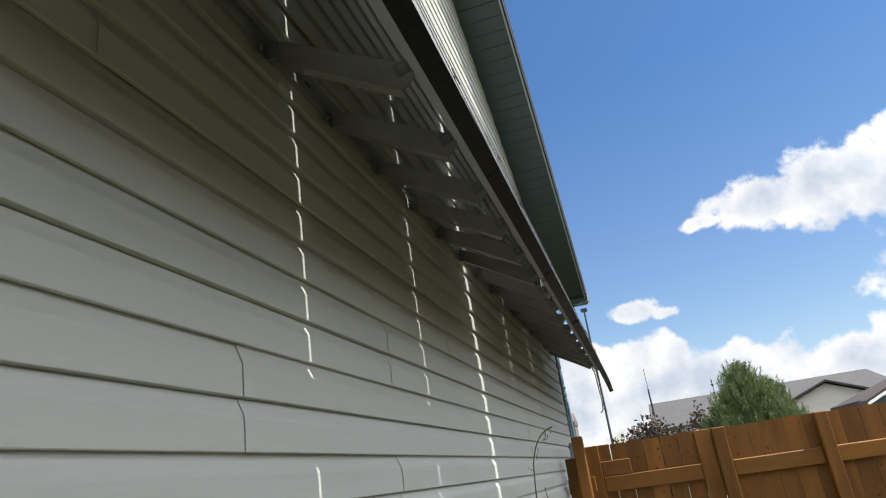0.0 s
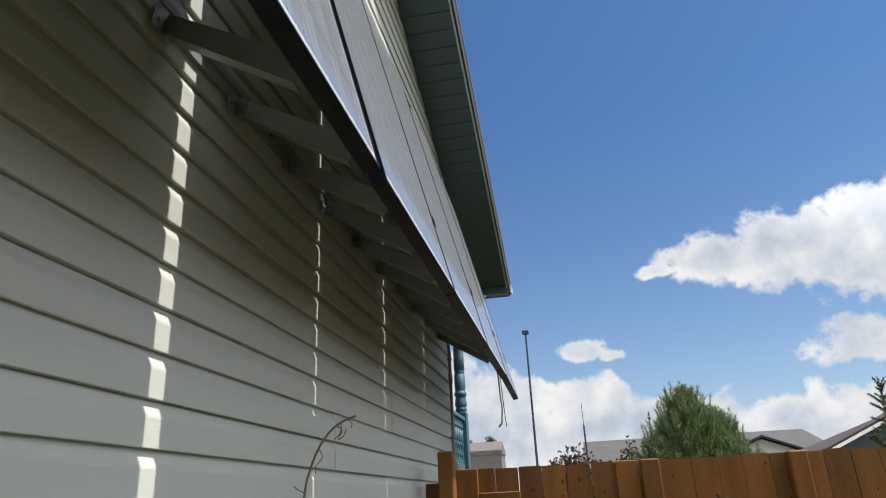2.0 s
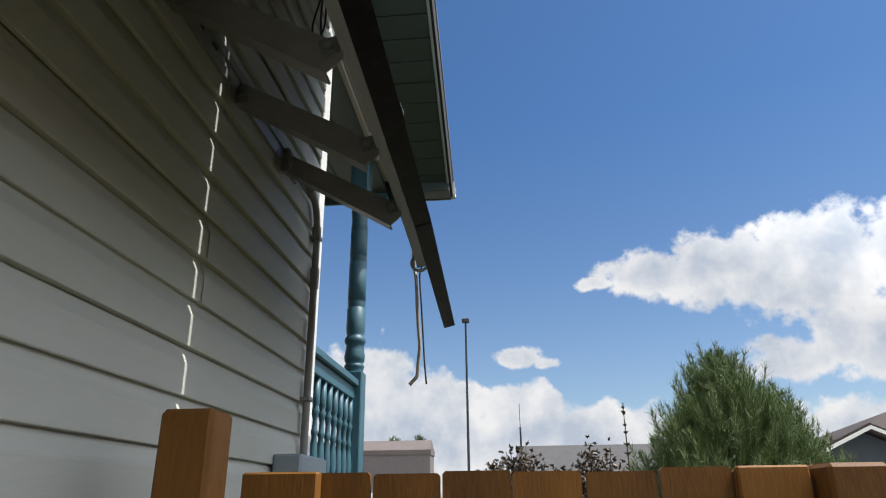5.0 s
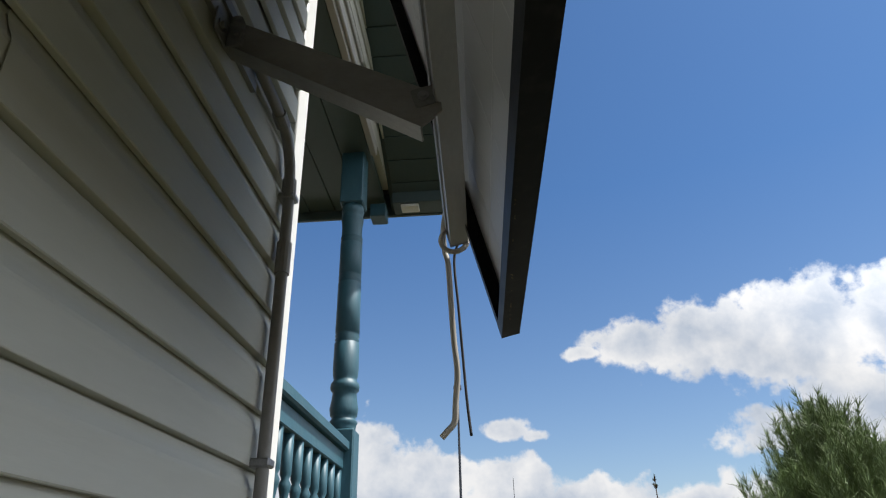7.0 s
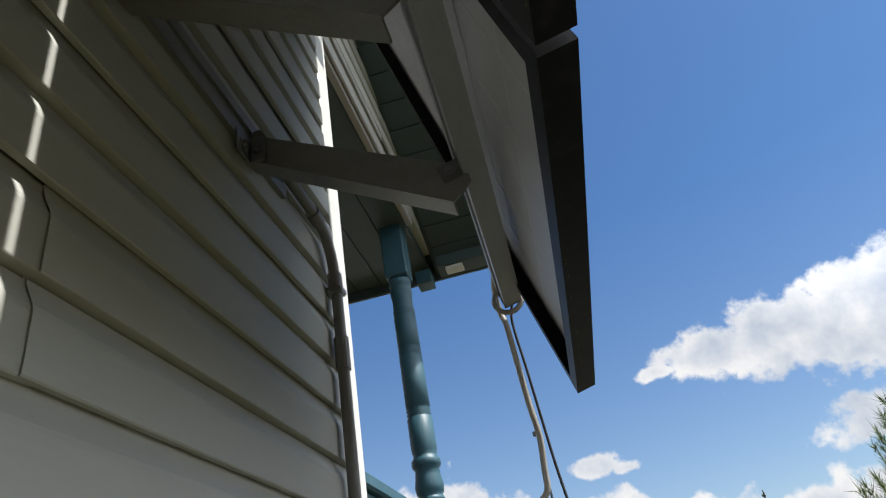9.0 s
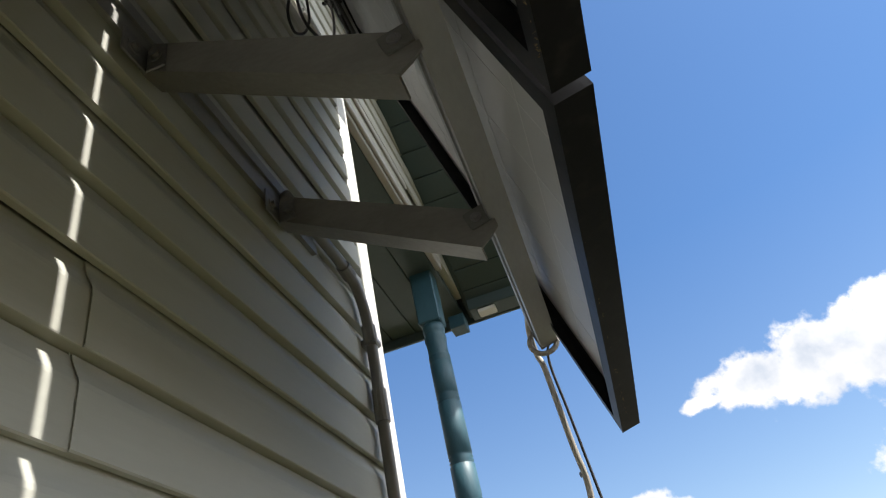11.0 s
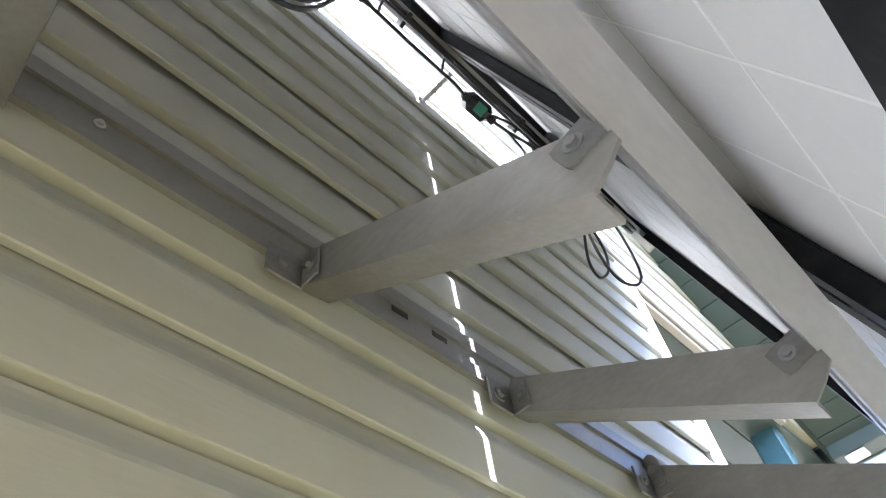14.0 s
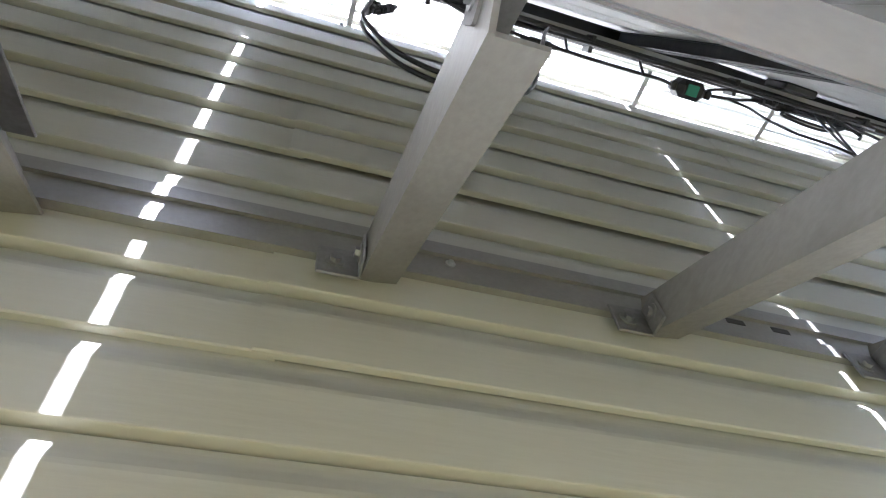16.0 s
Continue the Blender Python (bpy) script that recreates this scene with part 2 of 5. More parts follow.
GABLE_PALE = material("pale_gable_siding", (0.66, 0.62, 0.55), 0.6, vary=0.05, stretch=(0.3, 0.3, 3))
BLUE_WALL = material("slate_blue_siding", (0.032, 0.042, 0.05), 0.6, vary=0.1, stretch=(0.3, 0.3, 3))
GLASS_DARK = material("dark_window", (0.02, 0.025, 0.03), 0.08, vary=0.1, bump=0.0)
STEEL_POLE = material("steel_pole", (0.035, 0.04, 0.05), 0.5, metal=0.4, vary=0.1)
BARK = material("bark", (0.10, 0.065, 0.045), 0.9, vary=0.3, scale=9, bump=0.6)
PINE = material("pine_needles", (0.150, 0.205, 0.075), 0.6, vary=0.4, scale=5, fine=30, bump=0.0)
SPRUCE = material("spruce_needles", (0.105, 0.140, 0.066), 0.6, vary=0.35, scale=6, fine=30, bump=0.0)
PLUM = material("plum_leaf", (0.085, 0.062, 0.040), 0.55, vary=0.45, scale=4, fine=20, bump=0.0)
STEM = material("dry_stem", (0.16, 0.125, 0.085), 0.8, vary=0.25, scale=20, bump=0.3)
# unseen ground, made darker and yellower than turf to dim and tint its bounce
GROUND_DARK = material("darkened_ground", (0.0255, 0.0245, 0.0042), 0.95, vary=0.35, scale=1.5, fine=60, bump=0.5, stain=(0.019, 0.0235, 0.0045), stain_amount=0.6, stain_scale=0.7)
LAMP_WHITE = material("lamp_lens", (0.8, 0.79, 0.74), 0.4, vary=0.03, bump=0.0)
BOX_GREY = material("grey_box", (0.27, 0.31, 0.33), 0.5, vary=0.08, bump=0.05)
CONCRETE = material("concrete", (0.24, 0.235, 0.22), 0.85, vary=0.15, scale=3, bump=0.3)


LITTER = material("dry_litter", (0.24, 0.18, 0.09), 0.8, vary=0.4, scale=30, bump=0.0)
PAVING = material("pale_concrete", (0.52, 0.51, 0.48), 0.85, vary=0.12, scale=2, bump=0.3)


# ---- building helpers ----
def mesh_of(name, bm, mat):
    me = bpy.data.meshes.new(name)
    bm.to_mesh(me)
    bm.free()
    me.materials.append(mat)
    return me


def part(name, bm, mat, parent=None, label="", smooth=False):
    """Links a bmesh (or a ready mesh) as one object, under parent where one is given."""
    me = bm if isinstance(bm, bpy.types.Mesh) else mesh_of(name, bm, mat)
    if smooth:
        for p in me.polygons:
            p.use_smooth = True
    ob = new(name, me)
    if parent is not None:
        ob.parent = parent
    if label:
        ob["label"] = label
    return ob


def empty(name, at=(0, 0, 0)):
    e = new(name)
    e.location = at
    return e


def box_into(bm, x0, x1, y0, y1, z0, z1, bevel=0.0, m=None):
    r = bmesh.ops.create_cube(bm, size=1.0)
    vs = r["verts"]
    bmesh.ops.scale(bm, vec=(x1 - x0, y1 - y0, z1 - z0), verts=vs)
    bmesh.ops.translate(bm, vec=((x0 + x1) / 2, (y0 + y1) / 2, (z0 + z1) / 2), verts=vs)
    if bevel:
        es = list({e for v in vs for e in v.link_edges})
        g = bmesh.ops.bevel(bm, geom=es, offset=bevel, segments=1, affect="EDGES", profile=0.5)
        vs = list({v for f in g["faces"] for v in f.verts} | {v for v in vs if v.is_valid})
    if m is not None:
        bmesh.ops.transform(bm, matrix=m, verts=vs)
    return vs


def box(x0, x1, y0, y1, z0, z1, bevel=0.0, m=None):
    bm = bmesh.new()
    box_into(bm, x0, x1, y0, y1, z0, z1, bevel, m)
    return bm


def cyl_into(bm, a, b, r0, r1=None, n=12):
    a, b = Vector(a), Vector(b)
    r1 = r0 if r1 is None else r1
    q = (b - a).to_track_quat("Z", "Y").to_matrix().to_4x4()
    m = Matrix.Translation((a + b) / 2) @ q
    return bmesh.ops.create_cone(bm, cap_ends=True, segments=n, radius1=r0, radius2=r1, depth=(b - a).length, matrix=m)["verts"]


def sweep(profile, path_a, path_b, along):
    """Solid between two copies of a closed profile of (u, v); path_a and path_b map u, v to places."""
    bm = bmesh.new()
    A = [bm.verts.new(path_a(u, v)) for u, v in profile]
    B = [bm.verts.new(path_b(u, v)) for u, v in profile]
    n = len(profile)
    for i in range(n):
        bm.faces.new((A[i], A[(i + 1) % n], B[(i + 1) % n], B[i]))
    bm.faces.new(A[::-1])
    bm.faces.new(B)
    bmesh.ops.recalc_face_normals(bm, faces=bm.faces)
    return bm


def tube(points, radius, n=8):
    """A round cable or pipe through points, smoothed between them."""
    pts = [Vector(p) for p in points]
    path = []
    for i in range(len(pts) - 1):
        p0, p1, p2, p3 = pts[max(i - 1, 0)], pts[i], pts[i + 1], pts[min(i + 2, len(pts) - 1)]
        for k in range(6):
            t = k / 6
            path.append(0.5 * ((2 * p1) + (p2 - p0) * t + (2 * p0 - 5 * p1 + 4 * p2 - p3) * t * t + (3 * p1 - p0 - 3 * p2 + p3) * t ** 3))
    path.append(pts[-1])
    bm = bmesh.new()
    rings = []
    side = None
    for i, p in enumerate(path):
        d = (path[min(i + 1, len(path) - 1)] - path[max(i - 1, 0)]).normalized()
        if side is None:
            side = d.cross(Vector((0.9, 0.29, 0.13)) if abs(d.x) < 0.8 else Vector((0.13, 0.29, 0.95)))
        side = (side - d * side.dot(d)).normalized()
        up = side.cross(d)
        rings.append([bm.verts.new(p + radius * (math.cos(a) * side + math.sin(a) * up)) for a in [2 * math.pi * k / n for k in range(n)]])
    for a, b in zip(rings, rings[1:]):
        for k in range(n):
            bm.faces.new((a[k], a[(k + 1) % n], b[(k + 1) % n], b[k]))
    bm.faces.new(rings[0][::-1])
    bm.faces.new(rings[-1])
    bmesh.ops.recalc_face_normals(bm, faces=bm.faces)
    return bm


def lathe(outline, n=20):
    """Solid of revolution about z from (radius, z) pairs."""
    bm = bmesh.new()
    rings = [[bm.verts.new((r * math.cos(2 * math.pi * k / n), r * math.sin(2 * math.pi * k / n), z)) for k in range(n)] for r, z in outline]
    for a, b in zip(rings, rings[1:]):
        for k in range(n):
            bm.faces.new((a[k], a[(k + 1) % n], b[(k + 1) % n], b[k]))
    bm.faces.new(rings[0][::-1])
    bm.faces.new(rings[-1])
    return bm


def needles_mesh(name, places, dirs, lengths, width, mat, per=8, spread=0.7, seed=1):
    """Sprays of thin needle blades: one joined mesh."""
    r = np.random.RandomState(seed)
    n = len(places)
    P = np.repeat(places, per, axis=0)
    D = np.repeat(dirs, per, axis=0) + r.normal(0, spread, (n * per, 3))
    D /= np.linalg.norm(D, axis=1)[:, None]
    Ln = np.repeat(lengths, per) * r.uniform(0.6, 1.1, n * per)
    S = np.cross(D, r.normal(0, 1, (n * per, 3)))
    S /= np.linalg.norm(S, axis=1)[:, None] + 1e-9
    P = P + D * (Ln * r.uniform(-0.3, 0.3, n * per))[:, None]
    V = np.empty((n * per * 3, 3))
    V[0::3] = P - S * width / 2
    V[1::3] = P + S * width / 2
    V[2::3] = P + D * Ln[:, None]
    me = bpy.data.meshes.new(name)
    me.from_pydata(V.tolist(), [], np.arange(n * per * 3).reshape(-1, 3).tolist())
    me.materials.append(mat)
    return me


# ---- plan: wall face x = 0, the wall runs along y, z = 0 at one siding lap ----
GROUND = -2.02
COURSE = 0.1143
CORNER_Y = 6.425          # end of the gable wall
BACK_Y = -9.0
EAVE_Y, EAVE_Z = 8.272, 1.858
RAKE = 0.40               # roof rise
RAKE_X = 0.392            # overhang of the rake soffit


def rake_z(y):
    return EAVE_Z + RAKE * (EAVE_Y - y)


RIDGE_Y = -2.4
ground = tagged(part("ground", box(-60, 120, -60, 160, GROUND - 0.3, GROUND), GROUND_DARK), "dark olive-brown ground round the house, coloured to weaken bounced light", "ground", kind="structure")


# ---- gable wall with its siding ----
def gable_wall():
    bm = bmesh.new()
    ends = [(BACK_Y, GROUND), (CORNER_Y, GROUND), (CORNER_Y, rake_z(CORNER_Y) + 0.02), (RIDGE_Y, rake_z(RIDGE_Y) + 0.02), (BACK_Y, rake_z(RIDGE_Y) - RAKE * (RIDGE_Y - BACK_Y) + 0.02)]
    a = [bm.verts.new((-0.16, y, z)) for y, z in ends]
    b = [bm.verts.new((-0.021, y, z)) for y, z in ends]
    n = len(ends)
    for i in range(n):
        bm.faces.new((a[i], a[(i + 1) % n], b[(i + 1) % n], b[i]))
    bm.faces.new(a[::-1])
    bm.faces.new(b)
    bmesh.ops.recalc_face_normals(bm, faces=bm.faces)
    return tagged(part("wall_gable", bm, VINYL), "gable wall clad in cream vinyl lap siding", "wall", kind="structure")


wall = gable_wall()


def siding_profile():
    """Two courses of dutch-lap vinyl: flat face, concave top, the lower butt turned in."""
    c = COURSE
    pts = [(-0.0125, 0.005), (-0.0115, 0.0), (-0.002, -0.0005), (0.0, 0.0015)]
    for base, last in ((0.0, False), (c, True)):
        pts += [(-0.0002, base + 0.60 * c), (-0.0016, base + 0.66 * c), (-0.0052, base + 0.73 * c), (-0.0098, base + 0.81 * c), (-0.0134, base + 0.89 * c), (-0.0154, base + 0.955 * c)]
        if not last:
            pts += [(-0.0200, base + 0.957 * c), (-0.0200, base + 0.989 * c), (-0.0030, base + 0.988 * c), (-0.0006, base + 0.993 * c), (0.0, base + 1.008 * c)]
    pts += [(-0.0158, 2.03 * c), (-0.0174, 2.03 * c), (-0.0174, 1.96 * c)]
    return pts


def siding_panel(row, y0, y1, lift):
    z0 = row * 2 * COURSE
    prof = siding_profile()
    bm = bmesh.new()
    A, B = [], []
    for x, z in prof:
        zz = z0 + z
        end = min(y1, EAVE_Y + (EAVE_Z - zz) / RAKE + 0.12)
        A.append(bm.verts.new((x + lift, y0, zz)))
        B.append(bm.verts.new((x + lift, max(end, y0 + 0.01), zz)))
    for i in range(len(prof) - 1):
        bm.faces.new((A[i], B[i], B[i + 1], A[i + 1]))
    # the cut ends show their thickness
    for ring, s in ((A, 1), (B, -1)):
        back = [bm.verts.new((v.co.x - 0.0009, v.co.y, v.co.z)) for v in ring]
        for i in range(len(prof) - 1):
            f = (ring[i], ring[i + 1], back[i + 1], back[i])
            bm.faces.new(f if s > 0 else f[::-1])
    return part("siding_panel", bm, VINYL, wall)


SEAMS = {-4: (2.2,), -3: (1.6, 5.2), -2: (0.95, 4.40), -1: (0.035, 3.631), 0: (0.945, 4.531), 1: (1.75, 5.437), 2: (-0.4, 3.1), 3: (0.82, 4.543), 4: (2.4,), 5: (-0.3, 4.531), 6: (1.2, 4.8), 7: (2.5, 5.6), 8: (0.1, 3.7)}
rng = random.Random(4)
for row in range(-7, 32):
    z_top = (row + 1) * 2 * COURSE
    y_end = min(CORNER_Y - 0.076 if row < 9 else EAVE_Y - 0.1, EAVE_Y + (EAVE_Z - row * 2 * COURSE) / RAKE + 0.12)
    y_start = max(-6.0, RIDGE_Y - (rake_z(RIDGE_Y) - z_top) / RAKE) if z_top > rake_z(RIDGE_Y) - 3.0 else -6.0
    if y_end - y_start < 0.3:
        continue
    cuts = sorted(SEAMS.get(row, (rng.uniform(-0.5, 3.0),)))
    cuts = [c for c in cuts if y_start + 0.2 < c < y_end - 0.2]
    edges = [y_start] + cuts + [y_end]
    for i, (a, b) in enumerate(zip(edges, edges[1:])):
        siding_panel(row, a - (0.0 if i == 0 else 0.025), b, 0.0030 * i)


# ---- corner post, porch gable, rake and roof ----
bm = bmesh.new()
box_into(bm, -0.03, 0.006, CORNER_Y - 0.082, CORNER_Y + 0.004, GROUND + 0.1, 1.90, 0.004)
box_into(bm, -0.075, -0.028, CORNER_Y - 0.02, CORNER_Y + 0.0035, GROUND + 0.1, 1.90, 0.003)
tagged(part("corner_trim", bm, TRIM_WHITE), "white vinyl corner post at the wall end", "trim", kind="structure")

bm = bmesh.new()
tri = [(CORNER_Y, 1.95), (EAVE_Y - 0.12, 1.95), (CORNER_Y, rake_z(CORNER_Y) + 0.02)]
a = [bm.verts.new((-0.16, y, z)) for y, z in tri]
b = [bm.verts.new((-0.021, y, z)) for y, z in tri]
for i in range(3):
    bm.faces.new((a[i], a[(i + 1) % 3], b[(i + 1) % 3], b[i]))
bm.faces.new(a[::-1])
bm.faces.new(b)
bmesh.ops.recalc_face_normals(bm, faces=bm.faces)
tagged(part("wall_porch_gable", bm, VINYL), "small gable over the porch in cream siding", "wall", kind="structure")

tagged(part("wall_front", box(-8.0, -0.03, CORNER_Y - 0.16, CORNER_Y - 0.0, GROUND, 2.6), VINYL), "front wall of the house in cream siding", "wall", kind="structure")
tagged(part("wall_back", box(-8.0, -0.16, BACK_Y, BACK_Y + 0.16, GROUND, 3.0), VINYL), "rear wall of the house", "wall", kind="structure")
tagged(part("wall_far_side", box(-8.16, -8.0, BACK_Y, CORNER_Y, GROUND, 3.0), VINYL), "far side wall of the house", "wall", kind="structure")
tagged(part("foundation", box(-8.2, 0.004, BACK_Y, CORNER_Y - 0.06, GROUND - 0.1, GROUND + 0.40), CONCRETE), "low concrete footing under the siding", "foundation", kind="structure")

slope = math.atan(RAKE)
cs, sn = math.cos(slope), math.sin(slope)


rake_len = (EAVE_Y - RIDGE_Y) / cs
mid = (EAVE_Y + RIDGE_Y) / 2
soffit = empty("rake_soffit", (0, 0, 0))
tagged(soffit, "dark green ribbed soffit under the rake overhang", "soffit", kind="structure")
n_boards = int(rake_len / 0.152)
for i in range(n_boards):
    s0 = 0.152 * i
    y = EAVE_Y - 0.06 - (s0 + 0.076) * cs
    m = Matrix.Translation((0, y, rake_z(y))) @ Matrix.Rotation(-slope, 4, "X")
    if i == 0:
        bm = bmesh.new()
        box_into(bm, 0.001, RAKE_X, -0.0735, 0.0735, 0.0, 0.012, 0.003)
        soffit_mesh = mesh_of("soffit_board", bm, SOFFIT_GREEN)
    ob = new("soffit_board", soffit_mesh)
    ob.parent = soffit
    ob.matrix_local = m
m = Matrix.Translation((0, mid, rake_z(mid))) @ Matrix.Rotation(-slope, 4, "X")
tagged(part("soffit_backing", box(-0.021, RAKE_X, -rake_len / 2, rake_len / 2, 0.013, 0.03, 0, m), SOFFIT_GREEN), "backing over the green soffit boards", "soffit", kind="structure")
tagged(part("rake_trim", box(RAKE_X + 0.002, RAKE_X + 0.019, -rake_len / 2, rake_len / 2, -0.014, 0.010, 0.003, m), RAKE_PALE), "pale trim strip along the edge of the rake soffit", "trim", kind="structure")
tagged(part("rake_fascia", box(RAKE_X + 0.0195, RAKE_X + 0.036, -rake_len / 2, rake_len / 2, -0.011, 0.150, 0.003, m), RAKE_DARK), "dark rake board below the shingles", "fascia", kind="structure")
bm = box(-8.3, RAKE_X + 0.042, -rake_len / 2 - 0.05, rake_len / 2 + 0.06, 0.152, 0.19, 0.004, m)
m2 = Matrix.Translation((0, RIDGE_Y - (mid - RIDGE_Y), rake_z(mid))) @ Matrix.Rotation(slope, 4, "X")
box_into(bm, -8.3, RAKE_X + 0.042, -rake_len / 2, rake_len / 2 + 0.05, 0.155, 0.19, 0.004, m2)
tagged(part("roof", bm, SHINGLE), "pitched roof with dark asphalt shingles", "roof", kind="structure")
# the soffit down the other slope closes the overhang
tagged(part("rear_rake_soffit", box(-0.021, RAKE_X + 0.02, -rake_len / 2, rake_len / 2, 0.0, 0.03, 0, m2), SOFFIT_GREEN), "dark green soffit of the rear slope", "soffit", kind="structure")

# boxed end of the rake, front fascia and gutter
tagged(part("eave_return", box(0.0, RAKE_X + 0.02, EAVE_Y - 0.14, EAVE_Y - 0.002, EAVE_Z - 0.012, EAVE_Z + 0.13, 0.004), SOFFIT_GREEN), "boxed green return at the foot of the rake", "soffit", kind="structure")
tagged(part("front_fascia", box(-8.2, RAKE_X + 0.024, EAVE_Y, EAVE_Y + 0.022, EAVE_Z - 0.016, EAVE_Z + 0.14, 0.003), SOFFIT_GREEN), "dark green fascia along the front eave", "fascia", kind="structure")
bm = sweep([(0, 0), (0.085, 0.0), (0.115, 0.045), (0.115, 0.10), (0.105, 0.10), (0.105, 0.05), (0.08, 0.012), (0.008, 0.012), (0.008, 0.10), (0, 0.10)],
           lambda u, v: (-8.2, EAVE_Y + 0.023 + u, EAVE_Z + 0.035 + v), lambda u, v: (RAKE_X + 0.050, EAVE_Y + 0.023 + u, EAVE_Z + 0.035 + v), None)
tagged(part("gutter", bm, TRIM_WHITE), "white metal gutter along the front eave", "gutter")
bm = box(-0.125, -0.035, EAVE_Y - 0.15, EAVE_Y - 0.04, EAVE_Z - 0.095, EAVE_Z - 0.014, 0.005)
tagged(part("eave_bracket", bm, PORCH_GREEN), "small boxed bracket hanging below the front eave", "bracket")
soffit_light = tagged(part("soffit_light", box(0.048, 0.150, EAVE_Y - 0.125, EAVE_Y - 0.05, EAVE_Z - 0.032, EAVE_Z - 0.012, 0.004), LAMP_WHITE), "small white rectangular vent plate in the eave soffit", "vent")

# ---- porch ----
porch_ceiling = empty("porch_ceiling")
tagged(porch_ceiling, "green boarded porch ceiling", "ceiling", kind="structure")
bm = bmesh.new()
for i in range(14):
    x1 = -0.056 - 0.152 * i
    box_into(bm, x1 - 0.148, x1, CORNER_Y + 0.002, EAVE_Y - 0.002, 1.895, 1.91, 0.003)
box_into(bm, -8.0, -0.054, CORNER_Y + 0.002, EAVE_Y - 0.002, 1.911, 1.93)
part("ceiling_boards", bm, SOFFIT_GREEN, porch_ceiling)
porch_beam = empty("porch_beam")
tagged(porch_beam, "pale boxed beam over the porch side", "beam", kind="structure")
part("beam_casing", box(-0.052, -0.020, CORNER_Y + 0.024, 7.72, 1.884, 1.95, 0.004), BEAM_PAINT, porch_beam)
part("beam_trim", box(-0.019, -0.003, CORNER_Y + 0.024, 7.40, 1.90, 1.945, 0.004), BEAM_PAINT, porch_beam)
part("beam_edge", box(0.004, 0.016, CORNER_Y - 0.3, 7.12, 1.952, 1.985, 0.003), BEAM_PAINT, porch_beam)

POST_X, POST_Y = -0.138, 7.75
porch_post = empty("porch_post", (POST_X, POST_Y, 0))
tagged(porch_post, "turned wooden porch post in weathered green paint", "post")
part("post_cap", box(-0.058, 0.058, -0.058, 0.058, 1.60, 1.905, 0.006), PORCH_GREEN, porch_post)
outline = [(0.050, 1.60), (0.054, 1.585), (0.056, 1.57), (0.053, 1.555), (0.049, 1.548), (0.052, 1.535), (0.055, 1.52), (0.052, 1.50), (0.049, 1.475), (0.050, 1.425), (0.0535, 1.418), (0.045, 1.410), (0.0535, 1.402), (0.045, 1.394), (0.053, 1.386), (0.053, 1.225),
           (0.045, 1.219), (0.0545, 1.210), (0.045, 1.201), (0.0545, 1.192), (0.045, 1.184), (0.054, 1.176), (0.055, 0.93), (0.046, 0.924), (0.056, 0.915), (0.046, 0.906), (0.056, 0.897), (0.046, 0.889), (0.056, 0.880), (0.057, 0.76), (0.055, 0.73),
           (0.051, 0.715), (0.053, 0.705), (0.062, 0.695), (0.064, 0.68), (0.061, 0.665), (0.052, 0.655), (0.056, 0.62), (0.062, 0.585), (0.058, 0.555), (0.050, 0.545), (0.056, 0.535), (0.061, 0.525), (0.056, 0.515), (0.053, 0.50), (0.053, 0.49)]
part("turned_shaft", lathe(outline[::-1], 32), PORCH_GREEN, porch_post, smooth=True)
part("post_base", box(-0.060, 0.060, -0.060, 0.060, -0.5, 0.492, 0.006), PORCH_GREEN, porch_post)

railing = empty("porch_railing", (POST_X, 0, 0))
tagged(railing, "green painted porch railing with turned balusters", "railing")
part("top_rail", box(-0.045, 0.045, CORNER_Y + 0.03, POST_Y - 0.061, 0.395, 0.440, 0.008), PORCH_GREEN, railing)
part("under_rail", box(-0.022, 0.022, CORNER_Y + 0.03, POST_Y - 0.061, 0.325, 0.394, 0.004), PORCH_GREEN, railing)
part("bottom_rail", box(-0.022, 0.022, CORNER_Y + 0.03, POST_Y - 0.061, -0.42, -0.36, 0.004), PORCH_GREEN, railing)
bal = [(0.018, -0.36), (0.018, -0.24), (0.020, -0.225), (0.012, -0.21), (0.017, -0.19), (0.014, -0.17), (0.020, -0.10), (0.022, -0.04), (0.017, 0.02), (0.012, 0.06), (0.019, 0.075), (0.013, 0.09), (0.011, 0.13), (0.017, 0.16), (0.020, 0.175), (0.012, 0.19), (0.018, 0.205), (0.018, 0.325)]
bal_mesh = mesh_of("baluster", lathe(bal, 12), PORCH_GREEN)
for i in range(11):
    ob = part("baluster", bal_mesh, None, railing, smooth=(i == 0))
    ob.location = (0, CORNER_Y + 0.09 + 0.116 * i, 0)
tagged(part("porch_deck", box(-8.0, 0.0, CORNER_Y + 0.002, EAVE_Y - 0.2, -0.56, -0.5), CEDAR_RAIL), "raised wooden porch floor", "floor", kind="structure")
tagged(part("porch_skirt", box(-8.0, -0.02, EAVE_Y - 0.3, EAVE_Y - 0.25, GROUND, -0.56), PORCH_GREEN), "green skirting below the porch floor", "trim", kind="structure")
tagged(part("meter_box", box(0.003, 0.100, 6.02, 6.330, -0.50, -0.085, 0.008), BOX_GREY), "small blue-grey electrical box below the conduit", "electrical box")

# ---- solar array ----
UX, UZ = -0.2444, 0.9697
BASE_X, BASE_Z = 0.541, 0.382
PANEL_L, FRAME = 1.745, 0.042
END_GAP, END_YAW = 5.352, math.atan(0.018)      # the last panel and its rail lean a little towards the wall


def on_panel(l, n, y):
    """A place on the tilted array: l up the slope from its lower edge, n out from its back."""
    return (BASE_X + l * UX + n * UZ, y, BASE_Z + l * UZ - n * UX)


